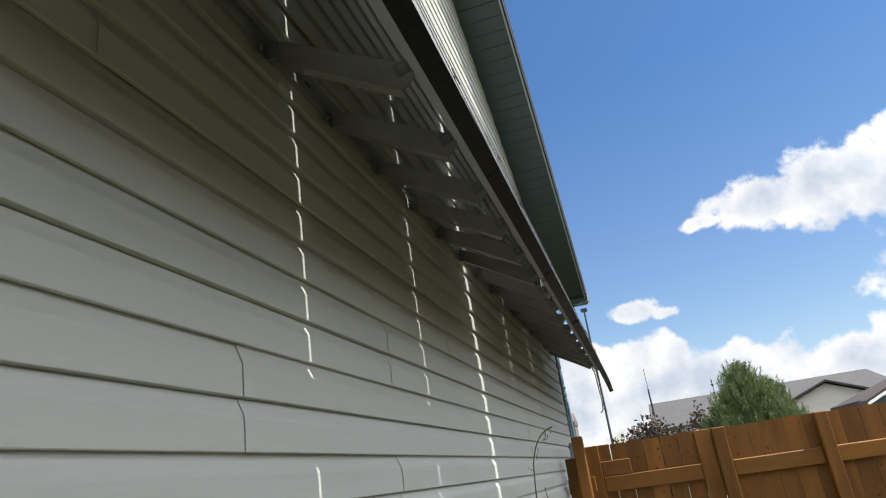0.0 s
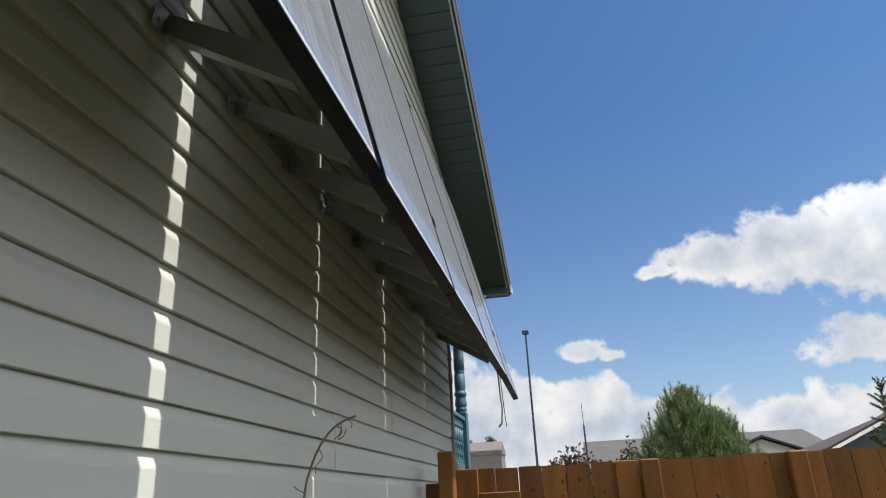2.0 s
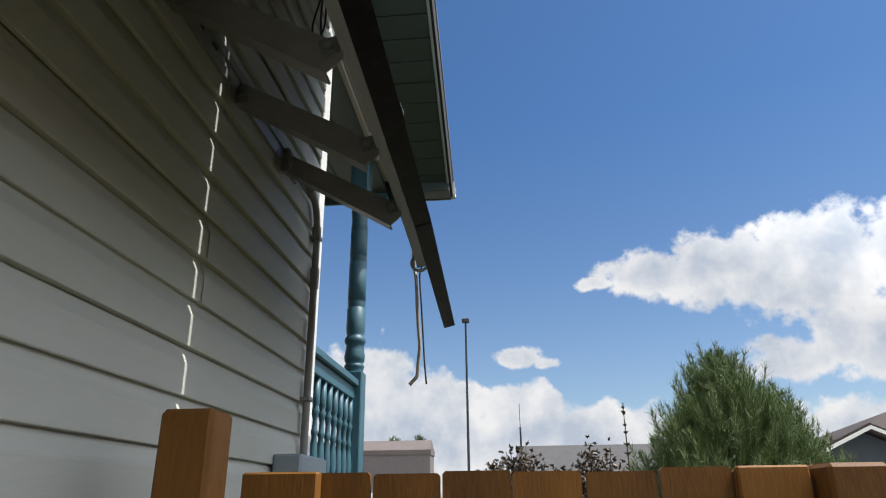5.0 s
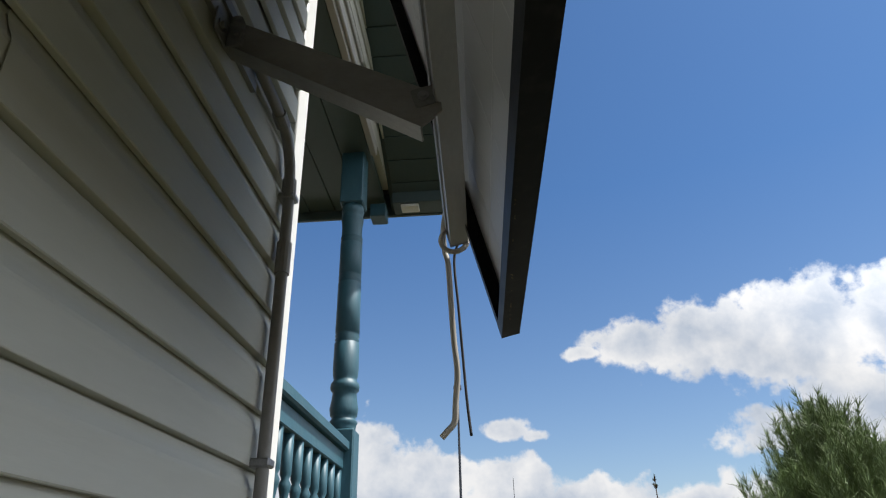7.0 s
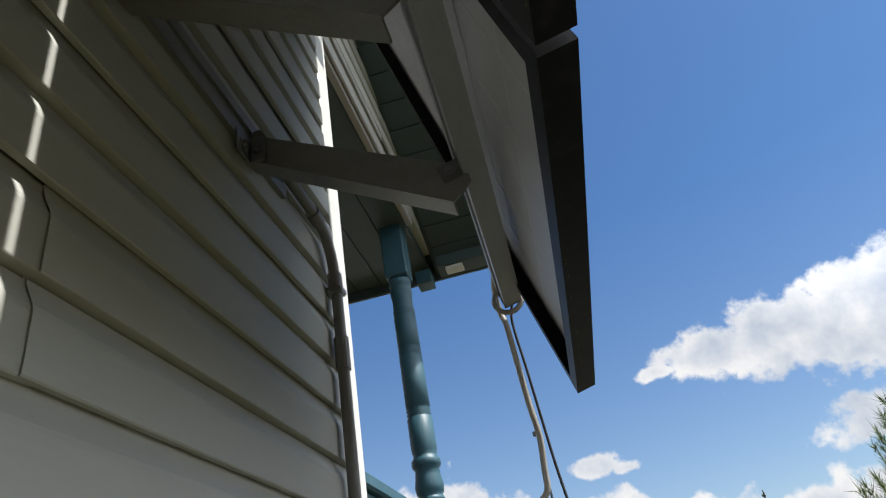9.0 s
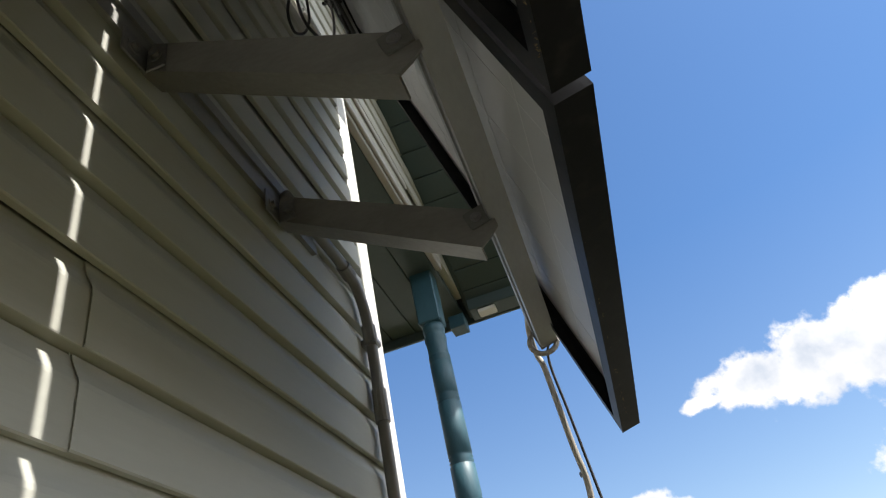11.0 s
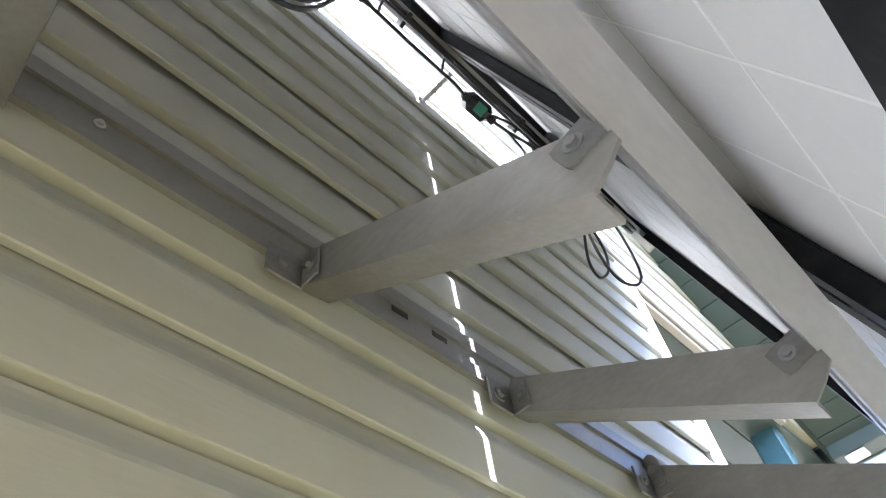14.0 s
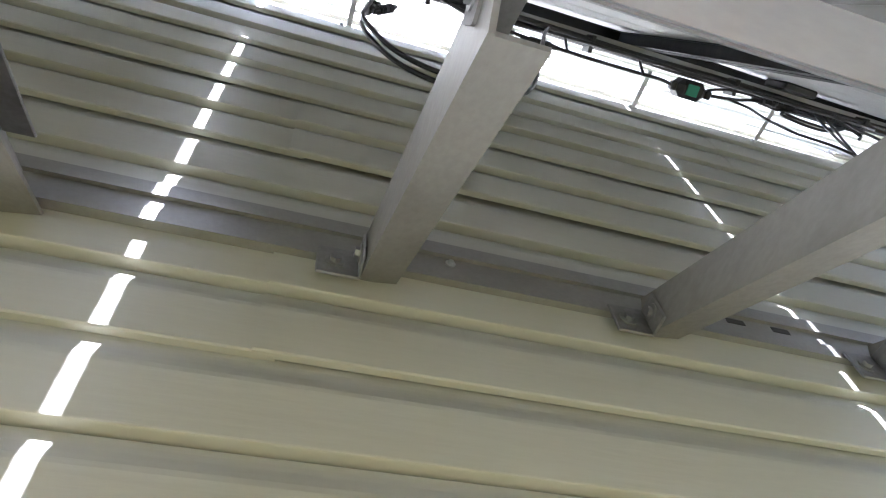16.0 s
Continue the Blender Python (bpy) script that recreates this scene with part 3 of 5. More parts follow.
PANEL_M = Matrix(((UX, 0, UZ, BASE_X), (0, -1, 0, 0), (UZ, 0, -UX, BASE_Z), (0, 0, 0, 1)))   # local x up the slope, y back along the wall, z outwards


def solar_panel(width):
    thing = empty("solar_panel")
    L, W, D = PANEL_L, width, FRAME
    t = 0.0025
    # (two long-side and two end members, each a channel: outer web, back flange, front lip)
    for nm, horizontal, at in (("frame_bottom", True, 0.0), ("frame_top", True, 1.0), ("frame_side", False, 0.0), ("frame_side", False, 1.0)):
        bm = bmesh.new()
        size = L if horizontal else W
        for lo, hi, z0, z1 in ((0, t, 0, D), (t, 0.030, 0, 0.002), (t, 0.009, D - 0.002, D), (t, 0.009, 0.031, 0.033)):
            a0, a1 = (lo, hi) if at == 0 else (size - hi, size - lo)
            if horizontal:
                box_into(bm, a0, a1, 0, W, z0, z1)
            else:
                box_into(bm, t, L - t, a0, a1, z0 + 0.0002, z1 - 0.0002)
        part(nm, bm, BLACK_FRAME, thing)
    bm = box(0.003, L - 0.003, 0.003, W - 0.003, 0.0345, 0.036)
    part("backsheet", bm, BACKSHEET, thing, "white backsheet with faint cell lines")
    bm = bmesh.new()
    ny, nx = 6, 10
    py, px = (W - 0.04) / ny, (L - 0.07) / nx
    for i in range(1, ny):
        box_into(bm, 0.02, L - 0.02, 0.02 + py * i - 0.0017, 0.02 + py * i + 0.0017, 0.0341, 0.0345)
    for i in range(1, nx):
        box_into(bm, 0.035 + px * i - 0.0017, 0.035 + px * i + 0.0017, 0.012, W - 0.012, 0.0340, 0.0344)
    part("seam_grid", bm, SEAM_WHITE, thing)
    bm = box(0.003, L - 0.003, 0.003, W - 0.003, 0.037, 0.0395)
    part("laminate", bm, BACKSHEET, thing)
    bars, bm = bmesh.new(), bmesh.new()
    c, hx, hy = 0.005, px / 2 - 0.0016, py / 2 - 0.0016
    bm.faces.new([bm.verts.new((x, y, 0.0)) for x, y in ((c - hx, -hy), (hx - c, -hy), (hx, c - hy), (hx, hy - c), (hx - c, hy), (c - hx, hy), (-hx, hy - c), (-hx, c - hy))])
    cell_mesh = mesh_of("solar_cell", bm, CELL)
    for i in range(nx):
        for j in range(ny):
            ob = part("solar_cell", cell_mesh, None, thing)
            ob.location = (0.035 + px * (i + 0.5), 0.02 + py * (j + 0.5), 0.0402)
    for j in range(ny):
        for k in (0.25, 0.5, 0.75):
            y0 = 0.02 + py * (j + k)
            vs = [bars.verts.new(v) for v in ((0.035, y0 - 0.0008, 0.0405), (L - 0.035, y0 - 0.0008, 0.0405), (L - 0.035, y0 + 0.0008, 0.0405), (0.035, y0 + 0.0008, 0.0405))]
            bars.faces.new(vs)
    part("busbar_wiring", bars, BUSBAR, thing)
    bm = box(L - 0.20, L - 0.10, W / 2 - 0.055, W / 2 + 0.055, 0.012, 0.0338, 0.004)
    part("junction_box", bm, BLACK_PLASTIC, thing, "black plastic junction box")
    return thing


PANELS = [(4.362, 5.347), (3.365, 4.342), (2.364, 3.345), (1.315, 2.297), (0.320, 1.295), (-0.680, 0.300), (-1.680, -0.700), (-2.680, -1.700)]
end_panel = tagged(solar_panel(0.975), "tilted solar panel with black frame and white backsheet", "solar panel", "solar panels on the wall")
end_panel.matrix_basis = Matrix.Translation((BASE_X, END_GAP, 0)) @ Matrix.Rotation(END_YAW, 4, "Z") @ Matrix.Translation((-BASE_X, 6.337 - END_GAP, 0)) @ PANEL_M
first_panel = None
for y0, y1 in PANELS:
    if first_panel is None:
        first_panel = solar_panel(0.986)
        tagged(first_panel, "tilted solar panel with black frame and white backsheet", "solar panel", "solar panels on the wall")
        first_panel.matrix_basis = Matrix.Translation((0, y1 + 0.0005, 0)) @ PANEL_M
    else:
        copy_thing(first_panel, Matrix.Translation((0, y1 - (y1 - y0 - 0.986) / 2, 0)) @ PANEL_M)


def rail_lean(y):
    """How far the lower rail has come towards the wall at a place along it."""
    return -0.014 * max(0.0, (y - 5.2) / 1.2) ** 1.4


def rail_bm(l, y0, y1, width, depth, lean=False):
    """Mounting rail: a box section with a slot along its inner face, in lengths that follow its bend."""
    w, d = width, depth
    prof = [(-w / 2, 0), (w / 2, 0), (w / 2, -d), (0.012, -d), (0.012, -d + 0.012), (-0.012, -d + 0.012), (-0.012, -d), (-w / 2, -d)]
    stops = [y0] + ([y for y in (5.2, 5.5, 5.8, 6.1) if y0 < y < y1] if lean else []) + [y1]
    bm = bmesh.new()
    rings = [[bm.verts.new(Vector(on_panel(l + u, v, y)) + Vector((rail_lean(y) if lean else 0.0, 0, 0))) for u, v in prof] for y in stops]
    n = len(prof)
    for A, B in zip(rings, rings[1:]):
        for i in range(n):
            bm.faces.new((A[i], A[(i + 1) % n], B[(i + 1) % n], B[i]))
    bm.faces.new(rings[0][::-1])
    bm.faces.new(rings[-1])
    bmesh.ops.recalc_face_normals(bm, faces=bm.faces)
    return bm


def hex_bolt(bm, at, axis, r=0.011, h=0.008):
    a = Vector(at)
    ax = Vector(axis)
    cyl_into(bm, a, a + ax * 0.002, r * 1.7, n=14)
    cyl_into(bm, a + ax * 0.002, a + ax * h, r, n=6)


for y0, y1 in ((2.372, 6.40), (-2.75, 2.290)):
    for nm, l, w, d, words in (("lower_mounting_rail", 0.320, 0.062, 0.044, "long aluminium mounting rail under the solar panels"), ("upper_mounting_rail", 1.63, 0.055, 0.038, "upper aluminium mounting rail close to the wall")):
        rail = tagged(empty(nm), words, "mounting rail", "array mounting rails")
        part("channel", rail_bm(l, y0, y1, w, d, l < 1), RAIL_ALU, rail)
        for gap in (5.355, 4.352, 3.355, 1.305, 0.310, -0.69, -1.69):
            if y0 < gap < y1:
                bm = bmesh.new()
                a, b = Vector(on_panel(l, 0.001, gap)), Vector(on_panel(l, 0.050, gap))
                cyl_into(bm, a, b, 0.004, n=8)
                part("mid_clamp_bolt", bm, GALV, rail)
                part("mid_clamp", box(l - 0.020, l + 0.020, -gap - 0.016, -gap + 0.016, 0.0445, 0.0485, 0.001, PANEL_M), BLACK_FRAME, rail)
        for yy in (y0 + 0.001, y1 - 0.001):
            prof = [(-w / 2 - 0.001, 0.0), (w / 2 + 0.001, 0.0), (w / 2 + 0.001, -d - 0.001), (-w / 2 - 0.001, -d - 0.001)]
            part("end_cap", sweep(prof, lambda u, v: Vector(on_panel(l + u, v - 0.001, yy - 0.003)) + Vector((rail_lean(yy) if l < 1 else 0, 0, 0)), lambda u, v: Vector(on_panel(l + u, v - 0.001, yy + 0.003)) + Vector((rail_lean(yy) if l < 1 else 0, 0, 0)), None), GALV, rail)
bm = sweep([(0.0, 0.858), (0.016, 0.858), (0.016, 0.885), (0.010, 0.885), (0.010, 0.915), (0.016, 0.915), (0.016, 0.942), (0.0, 0.942)],
           lambda u, v: (u + 0.001, -2.8, v), lambda u, v: (u + 0.001, 6.02, v), None)
wall_rail = tagged(part("wall_rail", bm, TAB_METAL), "aluminium rail bolted along the siding", "mounting rail")

for i in range(7):
    for dy in (0.111, 0.194):
        y = 5.404 - 1.2192 * i - dy
        # no hole is cut: a black plate gives the slot its inner shade
        part("slot", box(0.0105, 0.0120, y - 0.016, y + 0.016, 0.899, 0.910), BLACK_PLASTIC, wall_rail, "black plate painting the shade inside a rail slot")
    bm = bmesh.new()
    hex_bolt(bm, (0.0112, 4.750 - 1.2192 * i, 0.902), (1, 0, 0), 0.0042, 0.006)
    part("screw", bm, FOOT_ALU, wall_rail, "bright screw head")

# arms: one to each stud
ARM_A, ARM_B = Vector((0.018, 0, 0.872)), Vector((0.4350, 0, 0.6424))
ARM_DIR = (ARM_B - ARM_A).normalized()
ARM_LEN = (ARM_B - ARM_A).length
ARM_M = Matrix(((ARM_DIR.x, 0, -ARM_DIR.z, ARM_A.x), (0, 1, 0, 0), (ARM_DIR.z, 0, ARM_DIR.x, ARM_A.z), (0, 0, 0, 1)))   # local x out along the arm, z square to it


def support_arm():
    thing = empty("support_arm")
    bm = bmesh.new()
    # angle section that deepens a little towards its notched outer end
    web = [(0.0, -0.038), (ARM_LEN - 0.016, -0.055), (ARM_LEN - 0.006, -0.030), (ARM_LEN, -0.006), (ARM_LEN - 0.020, 0.022), (0.0, 0.020)]
    t = 0.005
    flange = [(0.004, -0.038), (ARM_LEN - 0.018, -0.055), (ARM_LEN - 0.018, -0.050), (0.0, -0.033)]
    for outline, y0, y1 in ((web, 0.03, 0.03 + t), (flange, 0.03 + t, 0.076)):
        n = len(outline)
        A = [bm.verts.new((x, y0, z)) for x, z in outline]
        B = [bm.verts.new((x + (0.010 if outline is flange and x < 0.1 else 0.0), y1, z)) for x, z in outline]
        for i in range(n):
            bm.faces.new((A[i], A[(i + 1) % n], B[(i + 1) % n], B[i]))
        bm.faces.new(A[::-1])
        bm.faces.new(B)
    bmesh.ops.recalc_face_normals(bm, faces=bm.faces)
    bmesh.ops.transform(bm, matrix=ARM_M, verts=bm.verts)
    part("angle", bm, ALU, thing)
    part("top_flange", box(0.085, ARM_LEN - 0.030, 0.0352, 0.068, 0.0155, 0.0195, 0.001, ARM_M), GALV, thing, "dark upper flange")
    bm = bmesh.new()
    box_into(bm, 0.0175, 0.0215, -0.027, 0.029, 0.816, 0.872, 0.002)
    box_into(bm, 0.0215, 0.055, 0.0245, 0.0290, 0.816, 0.870, 0.002)
    part("wall_bracket", bm, GALV, thing, "dark galvanised angle bracket")
    bm = bmesh.new()
    hex_bolt(bm, (0.0216, -0.004, 0.843), (1, 0, 0), 0.0075)
    part("wall_bolt", bm, GALV, thing)
    bm = bmesh.new()
    hex_bolt(bm, (0.039, 0.0244, 0.845), (0, -1, 0), 0.0072)
    part("tab_bolt", bm, GALV, thing)
    # foot of the mounting rail, square to the rail's back
    foot = [(ARM_LEN - x, z) for x, z in ((0.0116, 0.0057), (0.0395, 0.0345), (0.0640, 0.0110), (0.0690, 0.0040), (0.0655, -0.0010), (0.0480, -0.0190), (0.0420, -0.0225), (0.0360, -0.0185))]
    bm = bmesh.new()
    A = [bm.verts.new((x, 0.0265, z)) for x, z in foot]
    B = [bm.verts.new((x, 0.0298, z)) for x, z in foot]
    for i in range(8):
        bm.faces.new((A[i], A[(i + 1) % 8], B[(i + 1) % 8], B[i]))
    bm.faces.new(A[::-1])
    bm.faces.new(B)
    bmesh.ops.recalc_face_normals(bm, faces=bm.faces)
    bmesh.ops.transform(bm, matrix=ARM_M, verts=bm.verts)
    part("rail_tab", bm, TAB_DARK, thing, "dull metal tab bolted to the rail")
    bm = bmesh.new()
    hex_bolt(bm, ARM_M @ Vector((ARM_LEN - 0.043, 0.0264, 0.004)), (0, -1, 0), 0.0062, 0.006)
    part("rail_bolt", bm, GALV, thing)
    return thing


first_arm = support_arm()
tagged(first_arm, "aluminium angle arm bracketed to the wall rail", "support arm", "support arms under the panels")
first_arm.matrix_basis = Matrix.Translation((0, 5.815, 0))
for i in range(1, 22):
    copy_thing(first_arm, Matrix.Translation((0, 5.815 - 0.4064 * i, 0)))


# ---- fence and gate of stained cedar ----
FENCE_Y = 5.405
FENCE_TOP = -0.172
rng = random.Random(11)


def fence_board(width, height):
    """A dog-eared picket, its face a little cupped, with a knot or two."""
    bm = bmesh.new()
    w, h, t = width / 2, height, 0.017
    e = 0.006
    outline = [(-w, 0), (w, 0), (w, h - e), (w - e, h), (e - w, h), (-w, h - e)]
    A = [bm.verts.new((x, 0, z)) for x, z in outline]
    B = [bm.verts.new((x, t, z)) for x, z in outline]
    for i in range(6):
        bm.faces.new((A[i], A[(i + 1) % 6], B[(i + 1) % 6], B[i]))
    bm.faces.new(A)
    bm.faces.new(B[::-1])
    bmesh.ops.recalc_face_normals(bm, faces=bm.faces)
    return bm


variants = [mesh_of("fence_board", fence_board(wd, 1.80), CEDAR) for wd in (0.1494, 0.1502, 0.1508, 0.1486, 0.1462, 0.1450)]
knot_bm = bmesh.new()
rim = [knot_bm.verts.new((q * math.cos(a), 0.0002, 1.25 * q * math.sin(a))) for a, q in ((0.0, 0.009), (0.8, 0.0075), (1.5, 0.0095), (2.3, 0.007), (3.1, 0.0085), (3.9, 0.0068), (4.7, 0.0092), (5.5, 0.0072))]
hub = knot_bm.verts.new((0.001, -0.0006, 0.0005))
for a, b in zip(rim, rim[1:] + rim[:1]):
    knot_bm.faces.new((a, hub, b))
bmesh.ops.recalc_face_normals(knot_bm, faces=knot_bm.faces)
knot_mesh = mesh_of("knot", knot_bm, KNOT)


def place_boards(parent, x0, x1, y, kinds=(0, 1, 2, 3)):
    x = x0
    while x < x1 - 0.06:
        ob = part("board", variants[rng.choice(kinds)], None, parent)
        h = FENCE_TOP - 1.80 + rng.uniform(-0.007, 0.007)
        ob.location = (x + 0.0761, y + rng.uniform(0, 0.004), h)
        ob.rotation_euler = (0, rng.uniform(-0.0016, 0.0016), rng.uniform(-0.010, 0.010))
        for k in range(rng.randrange(4, 11)):
            kn = part("knot", knot_mesh, None, ob)
            kn.location = (rng.uniform(-0.05, 0.05), -0.0006, 1.80 - rng.uniform(0.04, 1.0))
            s = rng.uniform(0.35, 1.15)
            kn.scale = (s, 1, s * rng.uniform(0.8, 1.4))
        x += 0.1522


fence = tagged(empty("board_fence", (0, 0, 0)), "tall fence of orange-brown stained cedar boards", "fence")
place_boards(fence, 1.359, 8.4, FENCE_Y)
for x in (2.258, 4.45, 6.65):
    part("post", box(x - 0.052, x + 0.052, FENCE_Y - 0.094, FENCE_Y - 0.002, GROUND, FENCE_TOP + 0.003, 0.008), CEDAR, fence)
for z in (-0.596, -1.62):
    for a, b in ((1.468, 2.204), (2.312, 4.396), (4.504, 6.596), (6.704, 8.4)):
        part("rail", box(a, b, FENCE_Y - 0.040, FENCE_Y - 0.002, z, z + 0.138, 0.009), CEDAR_RAIL, fence)
part("post", box(1.352, 1.466, FENCE_Y - 0.096, FENCE_Y - 0.003, GROUND, FENCE_TOP + 0.002, 0.008), CEDAR, fence)

gate = tagged(empty("garden_gate", (0, 0, 0)), "closed cedar gate with rails and a diagonal brace", "gate")
place_boards(gate, 0.2895, 1.345, FENCE_Y + 0.004, (4, 5))
part("stile", box(0.168, 0.334, FENCE_Y - 0.040, FENCE_Y - 0.003, -1.90, FENCE_TOP + 0.002, 0.004), CEDAR, gate)
part("stile", box(1.204, 1.346, FENCE_Y - 0.026, FENCE_Y - 0.003, -1.90, FENCE_TOP + 0.002, 0.004), CEDAR, gate)
part("upper_rail", box(0.337, 0.601, FENCE_Y - 0.036, FENCE_Y - 0.003, -0.452, -0.318, 0.006), CEDAR_RAIL, gate)
part("gate_rail", box(0.337, 1.201, FENCE_Y - 0.038, FENCE_Y - 0.003, -0.588, -0.454, 0.006), CEDAR_RAIL, gate)
part("gate_rail", box(0.337, 1.201, FENCE_Y - 0.038, FENCE_Y - 0.003, -1.75, -1.62, 0.008), CEDAR_RAIL, gate)
d = Vector((0.80, 0, -0.42))
brace_m = Matrix.Translation((0.40, FENCE_Y - 0.036, -0.690)) @ Matrix.Rotation(math.atan2(-d.z, d.x), 4, "Y")
part("brace", box(0.0, d.length, 0.0, 0.033, -0.052, 0.052, 0.008, brace_m), CEDAR_RAIL, gate)
bm = bmesh.new()
box_into(bm, 0.240, 0.285, FENCE_Y - 0.062, FENCE_Y - 0.041, -0.86, -0.74, 0.004)
cyl_into(bm, (0.262, FENCE_Y - 0.11, -0.79), (0.262, FENCE_Y - 0.06, -0.79), 0.012)
part("latch", bm, BLACK_PLASTIC, gate, "black metal gate latch")

gate_post = tagged(part("gate_post", box(0.142, 0.238, 5.03, 5.122, GROUND, -0.078, 0.008), CEDAR), "square stained cedar gate post near the wall", "post")
infill = tagged(empty("fence_infill", (0, 0, 0)), "short cedar infill boards between gate post and wall", "fence")
part("board", box(0.040, 0.146, 5.135, 5.152, -1.9, -0.255, 0.004), CEDAR, infill)
part("rail", box(0.030, 0.272, 5.153, 5.19, -0.56, -0.43, 0.004), CEDAR_RAIL, infill)
part("rail", box(0.030, 0.272, 5.153, 5.19, -1.62, -1.49, 0.004), CEDAR_RAIL, infill)

tagged(part("road", box(-9.0, 30.0, 17.5, 26.5, GROUND, GROUND + 0.03, 0.01), PAVING), "pale concrete road beyond the gardens", "road", kind="structure")
# unseen fence, added to cut the ground bounce that reaches the wall
side = tagged(empty("side_fence"), "unseen cedar fence added to hold back light from the far ground", "fence")
for k in range(6):
    part("panel", box(8.46, 8.50, FENCE_Y - 2.4 * (k + 1) + 0.02, FENCE_Y - 2.4 * k, GROUND, FENCE_TOP + 0.05, 0.004), CEDAR, side)
    part("post", box(8.36, 8.455, FENCE_Y - 2.4 * (k + 1), FENCE_Y - 2.4 * (k + 1) + 0.09, GROUND, FENCE_TOP + 0.06, 0.004), CEDAR, side)

# ---- conduit, cables and small electrical things on the wall and array ----
conduit = tagged(empty("conduit", (0, 0, 0)), "grey plastic conduit bending down the wall corner", "conduit")
CX = 0.027
part("pipe", tube([(CX, 5.86, 0.905), (CX, 6.05, 0.905), (CX, 6.17, 0.897), (CX, 6.222, 0.878), (CX, 6.258, 0.83), (CX, 6.272, 0.76), (CX, 6.276, 0.70), (CX, 6.278, 0.2), (CX, 6.278, -0.084)], 0.0135, 12), GREY_PVC, conduit, smooth=True)
for a, b in (((CX, 6.145, 0.900), (CX, 6.185, 0.893)), ((CX, 6.268, 0.79), (CX, 6.273, 0.74)), ((CX, 6.277, 0.62), (CX, 6.277, 0.54))):
    bm = bmesh.new()
    cyl_into(bm, a, b, 0.0175, n=14)
    part("coupling", bm, GREY_PVC, conduit)
for z in (0.745, 0.12):
    bm = bmesh.new()
    box_into(bm, 0.001, 0.046, 6.258, 6.296, z - 0.009, z + 0.009, 0.004)
    part("strap", bm, GALV, conduit)


def cable(name, pts, r, mat, label, cat="cable"):
    return tagged(part(name, tube(pts, r, 7), mat, smooth=True), label, cat)


END = Vector(on_panel(0.320, -0.024, 6.40)) + Vector((rail_lean(6.40), 0, 0))
HX = END[0] - 0.018
cable("grey_cable", [(END[0] - 0.012, 6.30, END[2] + 0.03), (END[0] - 0.03, 6.40, END[2] + 0.02), (END[0] - 0.030, 6.43, END[2] - 0.03), (HX - 0.004, 6.425, END[2] - 0.07), (HX, 6.43, 0.52), (HX + 0.004, 6.44, 0.42), (HX + 0.010, 6.44, 0.34), (HX + 0.004, 6.44, 0.27), (HX, 6.44, 0.225), (HX - 0.016, 6.44, 0.205), (HX - 0.030, 6.44, 0.190)], 0.0074, GREY_CORD, "loose grey cord hanging from the rail end", "cord")
cable("loose_wire", [(END[0] + 0.008, 6.34, END[2] + 0.02), (END[0] + 0.012, 6.412, END[2] + 0.0), (HX + 0.012, 6.42, END[2] - 0.06), (HX + 0.018, 6.425, 0.50), (HX + 0.024, 6.43, 0.38), (HX + 0.030, 6.43, 0.27), (HX + 0.037, 6.43, 0.19)], 0.0034, BLACK_PLASTIC, "thin black wire hanging from the rail end", "wire")
bm = bmesh.new()
for k in range(16):
    a0, a1 = 2 * math.pi * k / 16, 2 * math.pi * (k + 1) / 16
    cyl_into(bm, (END[0] - 0.004 + 0.034 * math.cos(a0), 6.408, END[2] - 0.012 + 0.034 * math.sin(a0)), (END[0] - 0.004 + 0.034 * math.cos(a1), 6.408, END[2] - 0.012 + 0.034 * math.sin(a1)), 0.007, n=8)
tagged(part("rail_end_ring", bm, GREY_CORD), "grey cord looped round the open rail end", "cord")

# module electronics hung from the upper rail
optimiser = tagged(empty("power_optimiser", (0, 0, 0)), "black power optimiser with a green label behind the panels", "optimiser")


c0 = Vector((0.095, 5.50, 1.865))
m = Matrix.Translation(c0) @ Matrix.Rotation(radians(-14), 4, "Y")
part("housing", box(-0.026, 0.026, -0.044, 0.046, -0.040, 0.030, 0.017, m), BLACK_PLASTIC, optimiser)
part("label_plate", box(-0.015, 0.015, -0.020, 0.014, -0.0425, -0.0402, 0.0, m), GREEN_LABEL, optimiser, "green label")
part("gland", box(-0.012, 0.012, -0.060, -0.043, -0.030, -0.006, 0.004, m), BLACK_PLASTIC, optimiser)
part("gland", box(-0.012, 0.012, 0.045, 0.064, -0.030, -0.006, 0.004, m), BLACK_PLASTIC, optimiser)
part("lead", tube([c0 + Vector((0.004, -0.056, -0.016)), (0.108, 5.40, 1.835), (0.110, 5.33, 1.825), (0.112, 5.22, 1.815), (0.114, 5.10, 1.812), (0.118, 4.98, 1.815), (0.124, 4.86, 1.84), (0.132, 4.78, 1.885)], 0.0048, 7), BLACK_PLASTIC, optimiser, smooth=True)
part("lead", tube([c0 + Vector((0.004, 0.060, -0.016)), (0.108, 5.60, 1.835), (0.112, 5.65, 1.845), (0.116, 5.70, 1.866), (0.120, 5.74, 1.870)], 0.0048, 7), BLACK_PLASTIC, optimiser, smooth=True)
part("lead", tube([c0 + Vector((0.010, 0.060, 0.004)), (0.118, 5.61, 1.880), (0.126, 5.68, 1.880), (0.130, 5.76, 1.862)], 0.0040, 7), BLACK_PLASTIC, optimiser, smooth=True)


